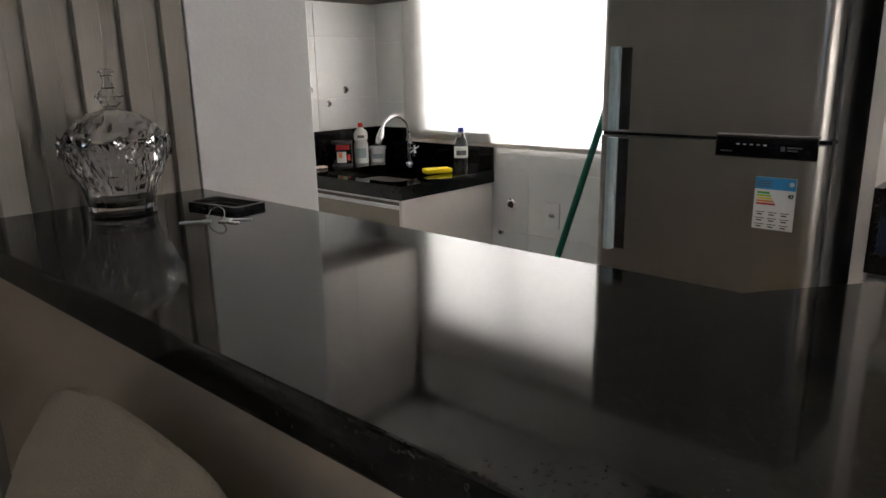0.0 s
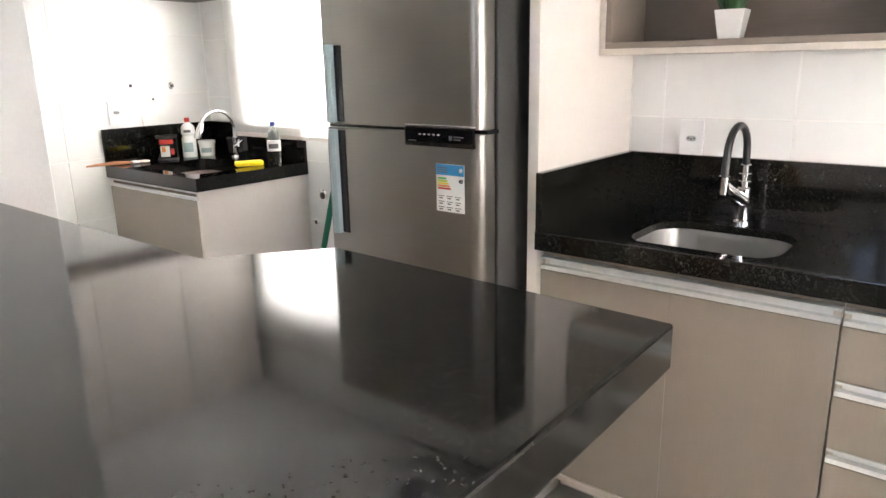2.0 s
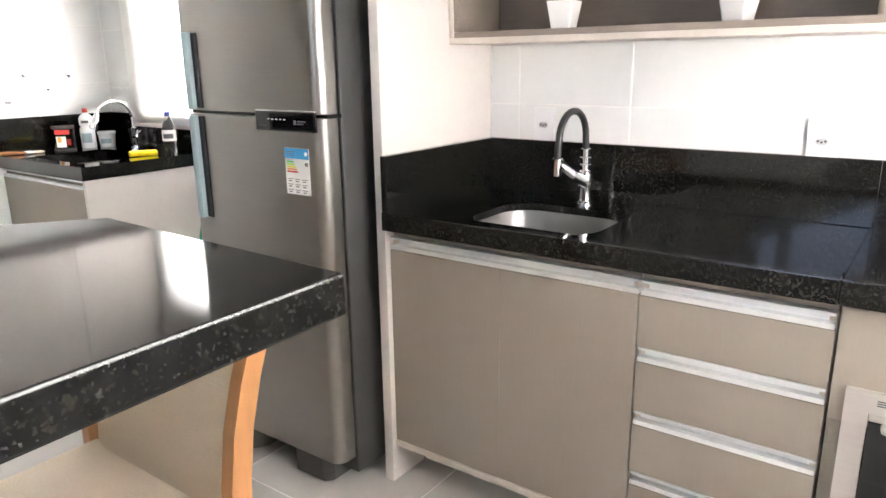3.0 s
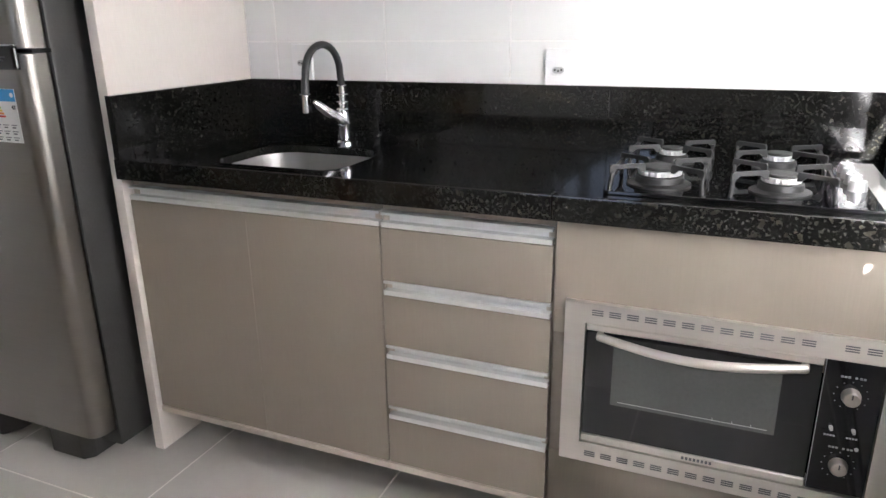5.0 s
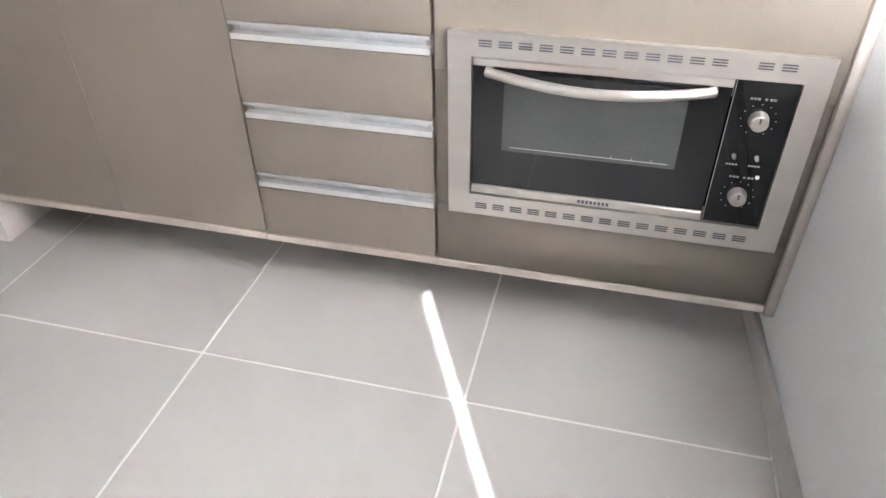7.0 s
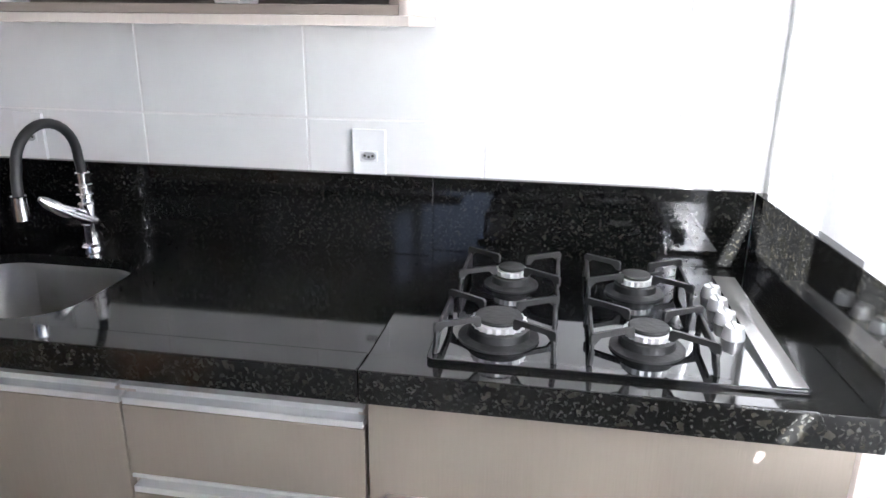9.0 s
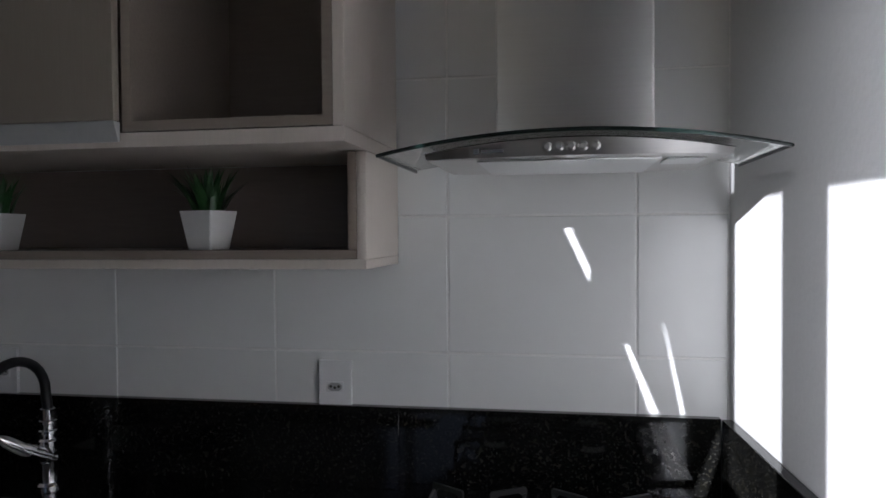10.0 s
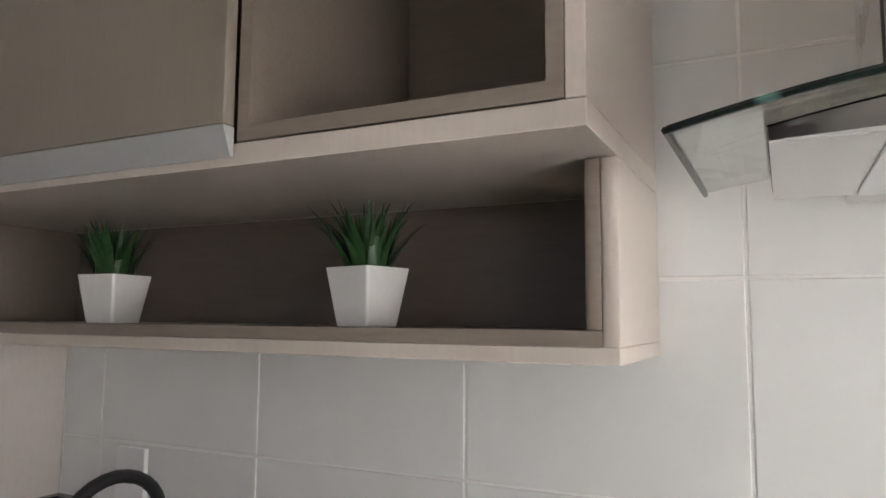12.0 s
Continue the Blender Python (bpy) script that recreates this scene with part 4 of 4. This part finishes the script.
x = part("cross_handle", tube([(0.032, -0.03, 0.058), (0.068, 0.0, 0.092)], 0.006, 8, tube([(0.032, 0.0, 0.092), (0.068, -0.03, 0.058)], 0.006, 8, tube([(0.0, 0, 0.075), (0.05, -0.015, 0.075)], 0.008, 10))), CHROME, lf)

can = thing("paint_can", (-2.400, 0.262, 0.925), "opened paint can with a red and white label", "paint can")
part("tin", lathe([(0.052, 0), (0.054, 0.003), (0.052, 0.006), (0.052, 0.118), (0.055, 0.121), (0.054, 0.126), (0.048, 0.126), (0.046, 0.10)], 32), DARKSIDE, can)
part("label", lathe([(0.0527, 0.012), (0.0527, 0.112)], 32), BLACK, can)
for a0, a1, z0, z1, mt in ((-75, 5, 0.085, 0.108, RED), (-70, -18, 0.02, 0.075, PAPER), (-60, -40, 0.045, 0.072, ORANGEINK), (-12, 8, 0.03, 0.06, RED)):
    pts = [(0.0535 * math.cos(radians(a0 + (a1 - a0) * k / 8)), 0.0535 * math.sin(radians(a0 + (a1 - a0) * k / 8))) for k in range(9)]
    pts = pts + [(p[0] * 0.985, p[1] * 0.985) for p in pts[::-1]]
    part("print", prism(pts, z0, z1), mt, can)
bleach = thing("bleach_bottle", (-2.395, 0.388, 0.925), "white plastic bottle with a red cap", "bottle")
part("bottle", lathe([(0.034, 0), (0.037, 0.004), (0.037, 0.10), (0.031, 0.112), (0.031, 0.118), (0.036, 0.125), (0.036, 0.155), (0.030, 0.168), (0.014, 0.182), (0.012, 0.188)], 28), SOCKET, bleach)
part("cap", lathe([(0.0135, 0.187), (0.014, 0.19), (0.0135, 0.207), (0.012, 0.209)], 20), RED, bleach, "red screw cap")
part("print", prism([(0.0378 * math.cos(radians(a)), 0.0378 * math.sin(radians(a))) for a in range(-80, 1, 10)] + [(0.0372 * math.cos(radians(a)), 0.0372 * math.sin(radians(a))) for a in range(0, -81, -10)], 0.03, 0.08), GREYBLUE, bleach)
part("print", prism([(0.0368 * math.cos(radians(a)), 0.0368 * math.sin(radians(a))) for a in range(-70, -9, 10)] + [(0.0362 * math.cos(radians(a)), 0.0362 * math.sin(radians(a))) for a in range(-10, -71, -10)], 0.133, 0.147), INK, bleach)
tub = thing("plastic_tub", (-2.365, 0.475, 0.925), "small white plastic tub with a lid", "tub")
part("tub", lathe([(0.036, 0), (0.038, 0.003), (0.042, 0.068)], 28), SOCKET, tub)
part("lid", lathe([(0.045, 0.066), (0.046, 0.069), (0.046, 0.080), (0.043, 0.083)], 28), SOCKET, tub)
part("print", prism([(0.0415 * math.cos(radians(a)), 0.0415 * math.sin(radians(a))) for a in range(-80, 1, 10)] + [(0.0395 * math.cos(radians(a)), 0.0395 * math.sin(radians(a))) for a in range(0, -81, -10)], 0.02, 0.045), GREYBLUE, tub)
bottle = thing("water_bottle", (-1.775, 0.472, 0.925), "clear plastic bottle with a blue cap", "bottle")
part("bottle", lathe([(0.030, 0), (0.032, 0.004), (0.031, 0.03), (0.032, 0.06), (0.031, 0.11), (0.032, 0.125), (0.026, 0.15), (0.013, 0.172), (0.012, 0.185)], 28), CLEAR, bottle)
part("label", lathe([(0.0328, 0.062), (0.0328, 0.112)], 28), PAPER, bottle)
part("print", prism([(0.0334 * math.cos(radians(a)), 0.0334 * math.sin(radians(a))) for a in range(-90, 1, 10)] + [(0.0329 * math.cos(radians(a)), 0.0329 * math.sin(radians(a))) for a in range(0, -91, -10)], 0.075, 0.098), INK, bottle)
part("cap", lathe([(0.0145, 0.183), (0.015, 0.186), (0.0145, 0.203), (0.013, 0.205)], 20), BLUECAP, bottle, "blue screw cap")
sp = thing("sponge", (-1.815, 0.345, 0.9255), "bright yellow cleaning cloth on the sink rim", "sponge", rz=62)
part("pad", boxes((-0.065, 0.065, -0.035, 0.035, 0.0, 0.022), bevel=0.008, seg=3), YELLOW, sp)
br = thing("paintbrush", (-2.400, 0.060, 0.9255), "paintbrush with a reddish wooden handle", "paintbrush", rz=-95)
part("handle", tube([(0.0, 0, 0.008), (0.08, 0, 0.012), (0.17, 0, 0.012), (0.22, 0, 0.010)], [0.006, 0.010, 0.007, 0.004], 10), BRISTLE, br)
part("ferrule", boxes((-0.035, 0.002, -0.02, 0.02, 0.002, 0.014), bevel=0.002), STEEL, br)
part("bristles", boxes((-0.085, -0.035, -0.022, 0.022, 0.002, 0.012), bevel=0.003), LEATHER, br)

broom = thing("broom", (-1.16, 0.03, 0.0), "green-handled broom leaning on the fridge", "broom")
part("handle", tube([(0.02, 0, 0.11), (0.474, 0, 1.50)], 0.0115, 12), GREEN, broom, "green tube handle")
part("socket", tube([(0.008, 0, 0.075), (0.035, 0, 0.155)], [0.02, 0.016], 12), GREEN, broom)
part("head", boxes((-0.13, 0.15, -0.028, 0.028, 0.055, 0.085), bevel=0.008, seg=2), GREEN, broom)
part("bristles", boxes((-0.13, 0.15, -0.032, 0.032, 0.0, 0.0545), bevel=0.004), GREYBLUE, broom)

# ---- things on and round the bar ----
bowl = thing("crystal_bowl", (-1.150, -1.400, BZ), "clear cut-crystal bowl with a finial lid", "bowl")


def cut(a, q, z):
    """Deep vertical flutes low down, crossing diamond cuts higher up."""
    flute = 0.055 * abs(math.cos(5 * a))
    diamond = 0.075 * (abs(math.sin(5 * a + 42 * z)) - abs(math.sin(5 * a - 42 * z)))
    up = min(1.0, max(0.0, (z - 0.055) / 0.03))
    return q * (1 - 0.03 + flute * (1 - 0.4 * up) + diamond * up)


part("dish", lathe([(0.060, 0.0), (0.068, 0.004), (0.066, 0.012), (0.069, 0.030), (0.074, 0.052), (0.083, 0.072), (0.094, 0.092), (0.103, 0.112), (0.110, 0.132), (0.113, 0.150), (0.109, 0.163), (0.101, 0.163), (0.100, 0.148), (0.094, 0.122), (0.082, 0.094), (0.068, 0.062), (0.060, 0.036), (0.052, 0.024), (0.02, 0.021)], 60, wave=cut), CRYSTAL, bowl, "cut crystal dish", 0)
for k in range(10):
    a = 2 * math.pi * (k + 0.5) / 10
    u, v = Vector((math.cos(a), math.sin(a), 0)), Vector((-math.sin(a), math.cos(a), 0))
    bm = bmesh.new()
    foot = [u * r + v * w + Vector((0, 0, z)) for r, w, z in ((0.106, -0.020, 0.1632), (0.113, 0.0, 0.150), (0.106, 0.020, 0.1632), (0.100, 0.0, 0.1632))]
    ring = [bm.verts.new(p) for p in foot]
    tip = bm.verts.new(u * 0.116 + Vector((0, 0, 0.178)))
    for i in range(4):
        bm.faces.new((ring[i], ring[(i + 1) % 4], tip))
    bm.faces.new(ring[::-1])
    part("point", bm, CRYSTAL, bowl, smooth=0)
part("lid", lathe([(0.096, 0.164), (0.099, 0.168), (0.092, 0.184), (0.076, 0.203), (0.050, 0.218), (0.022, 0.226), (0.013, 0.231), (0.019, 0.238), (0.027, 0.247), (0.028, 0.255), (0.021, 0.264), (0.013, 0.271), (0.010, 0.285), (0.012, 0.297), (0.016, 0.304), (0.015, 0.310), (0.005, 0.312)], 30, wave=lambda a, q, z: q * (1 + 0.035 * abs(math.sin(5 * a)) + (0.03 * math.cos(10 * a + 90 * z) if z < 0.22 else 0))), CRYSTAL, bowl, "crystal lid with a knob", 0)
case = thing("phone_case", (-1.035, -1.215, BZ), "black open phone case lying on the bar", "phone case", rz=9)
part("rim", holed(rounded(-0.088, 0.088, -0.045, 0.045, 0.015, 4), rounded(-0.080, 0.080, -0.037, 0.037, 0.010, 4), 0.0005, 0.012), BLACK, case)
part("back", holed(rounded(-0.0795, 0.0795, -0.0365, 0.0365, 0.010, 4), rounded(-0.050, 0.034, -0.022, 0.022, 0.006, 4), 0.0005, 0.003), BLACK, case)
keys = thing("keys", (-0.905, -1.315, BZ), "metal keys on a ring", "keys", rz=30)
part("ring", tube(arc((0, 0, 0.013), 0.018, 0, 360, (1, 0, 0), (0, 0.5, 0.85), 20), 0.0012, 6), CHROME, keys)
for a, ln in ((205, 0.075), (20, 0.07), (-15, 0.06)):
    k = part("key", boxes((0.012, 0.030, -0.010, 0.010, 0.0005, 0.0030), (0.030, ln, -0.004, 0.004, 0.0005, 0.0030), (ln - 0.022, ln - 0.004, -0.007, -0.004, 0.0005, 0.0030), bevel=0.0005), STEEL, keys)
    k.matrix_basis = pose(0, 0, 0, 0, 0, a)


def dining_chair(x, y, rz, label, crest=1.035, stile=0.222, behind=0.0, cover=None, pleat=0.0):
    """Seat centre at x, y; the chair faces along its local -y."""
    cover = cover or LEATHER
    t = thing("dining_chair", (x, y, 0), label, "chair", "chairs round the bar", rz)
    part("seat", boxes((-0.215, 0.215, -0.23, 0.19, 0.40, 0.462), bevel=0.022, seg=4), cover, t, "padded seat")
    n, bm = 24, bmesh.new()
    front, back = [], []
    for i in range(n + 1):
        u = -1 + 2 * i / n
        for lst, dy in ((front, -0.028), (back, 0.018)):
            col = []
            for j in range(9):
                f = j / 8
                top = crest - 0.07 * abs(u) ** 3.5
                z = 0.455 + (top - 0.455) * f
                rim = 1 - 0.75 * max(abs(u) ** 8, f ** 10)
                col.append(bm.verts.new((0.205 * u, 0.190 + 0.125 * f ** 1.7 - pleat * abs(u) ** 3 * (1 + math.sin(9 * u + 38 * f)) + dy * rim, z)))
            lst.append(col)
    for lst, flip in ((front, False), (back, True)):
        for a, b in zip(lst, lst[1:]):
            for j in range(8):
                q = (a[j], b[j], b[j + 1], a[j + 1])
                bm.faces.new(q[::-1] if flip else q)
    for i in range(n):
        bm.faces.new((front[i][8], front[i + 1][8], back[i + 1][8], back[i][8])), bm.faces.new((front[i][0], back[i][0], back[i + 1][0], front[i + 1][0]))
    for j in range(8):
        bm.faces.new((front[0][j], front[0][j + 1], back[0][j + 1], back[0][j])), bm.faces.new((front[n][j], back[n][j], back[n][j + 1], front[n][j + 1]))
    part("backrest", bm, cover, t, "padded backrest", 60)
    for s in (-1, 1):
        pts = [(s * stile, y + behind, z) for y, z in ((0.255, 0.0), (0.222, 0.15), (0.196, 0.30), (0.186, 0.42), (0.190, 0.52), (0.208, 0.64), (0.236, 0.74), (0.270, 0.83 if cover is LEATHER else 0.76), (0.312 if cover is LEATHER else 0.245, crest - (0.04 if cover is LEATHER else 0.25)))]
        bm = bmesh.new()
        rows = [[bm.verts.new((p[0] + dx, p[1] + dyy, p[2])) for dx, dyy in ((-0.014, -0.024), (0.014, -0.024), (0.014, 0.024), (-0.014, 0.024))] for p in pts]
        for a, b in zip(rows, rows[1:]):
            for j in range(4):
                bm.faces.new((a[j], a[(j + 1) % 4], b[(j + 1) % 4], b[j]))
        bm.faces.new(rows[0][::-1]), bm.faces.new(rows[-1])
        part("rear_leg", bm, WOOD, t, "curved honey-coloured wooden upright")
        part("front_leg", boxes((s * 0.20 - 0.018, s * 0.20 + 0.018, -0.215, -0.179, 0.0, 0.405), bevel=0.004), WOOD, t)
    part("rail", boxes((-0.185, 0.185, -0.21, -0.188, 0.345, 0.399), (-0.21, -0.19, -0.18, 0.20, 0.345, 0.399), (0.19, 0.21, -0.18, 0.20, 0.345, 0.399), bevel=0.002), WOOD, t)
    return t


dining_chair(0.022, -1.00, 0, "cream leather dining chair with honey wood frame under the bar", 0.93).scale = (1.24, 1, 1)
dining_chair(-0.335, -2.075, 0, "wide padded dining chair standing against the bar, its shade in the taupe cover", 1.02, 0.15, 0.03, SHADECOVER, 0.012).scale = (1.38, 1, 1)

# ---- tiles ----
def lay(parent, mesh_cache, mat, u0, u1, v0, v1, du, dv, ou, ov, place, joint=0.005, thick=0.005):
    """Tiles over the rectangle u, v; the grid passes through ou, ov. place(u, v) gives the pose of a tile's middle."""
    i0, i1 = math.floor((u0 - ou) / du), math.ceil((u1 - ou) / du)
    j0, j1 = math.floor((v0 - ov) / dv), math.ceil((v1 - ov) / dv)
    for i in range(i0, i1):
        for j in range(j0, j1):
            a0, a1, b0, b1 = max(u0, ou + i * du), min(u1, ou + (i + 1) * du), max(v0, ov + j * dv), min(v1, ov + (j + 1) * dv)
            if a1 - a0 < 0.01 or b1 - b0 < 0.01:
                continue
            key = (mat.name, round(a1 - a0, 3), round(b1 - b0, 3))
            if key not in mesh_cache:
                w, h = (a1 - a0 - joint) / 2, (b1 - b0 - joint) / 2
                mesh_cache[key] = mesh_of("tile", boxes((-w, w, -h, h, -thick, 0), bevel=0.001), mat, 0)
            ob = new("tile", mesh_cache[key])
            ob.parent, ob.matrix_basis = parent, place((a0 + a1) / 2, (b0 + b1) / 2)


TILES = {}
lay(wall_kitchen, TILES, TILE, 0.036, 1.934, 0.90, CEIL, 0.40, 0.30, 0.55, 0.903, lambda u, v: pose(u, 0.585, v, 90))
for u0, u1, v0, v1 in ((-2.47, -2.07, 0.0, CEIL), (-2.07, -1.0, 0.0, 1.06), (-1.0, 0.0, 0.0, CEIL), (-2.07, -1.0, 2.10, CEIL)):
    lay(wall_laundry, TILES, TILE, u0, u1, v0, v1, 0.40, 0.30, -1.86, 0.035, lambda u, v: pose(u, 0.585, v, 90))
lay(wall_left, TILES, TILE, -0.78, 0.585, 0.0, CEIL, 0.40, 0.30, -0.22, 0.062, lambda u, v: pose(-2.470, u, v, 90, 0, 90))
lay(floor, TILES, FLOORTILE, -2.47, 2.13, -3.1, 0.585, 0.602, 0.602, 0.765, -0.272, lambda u, v: pose(u, v, 0.0), joint=0.0055, thick=0.004)
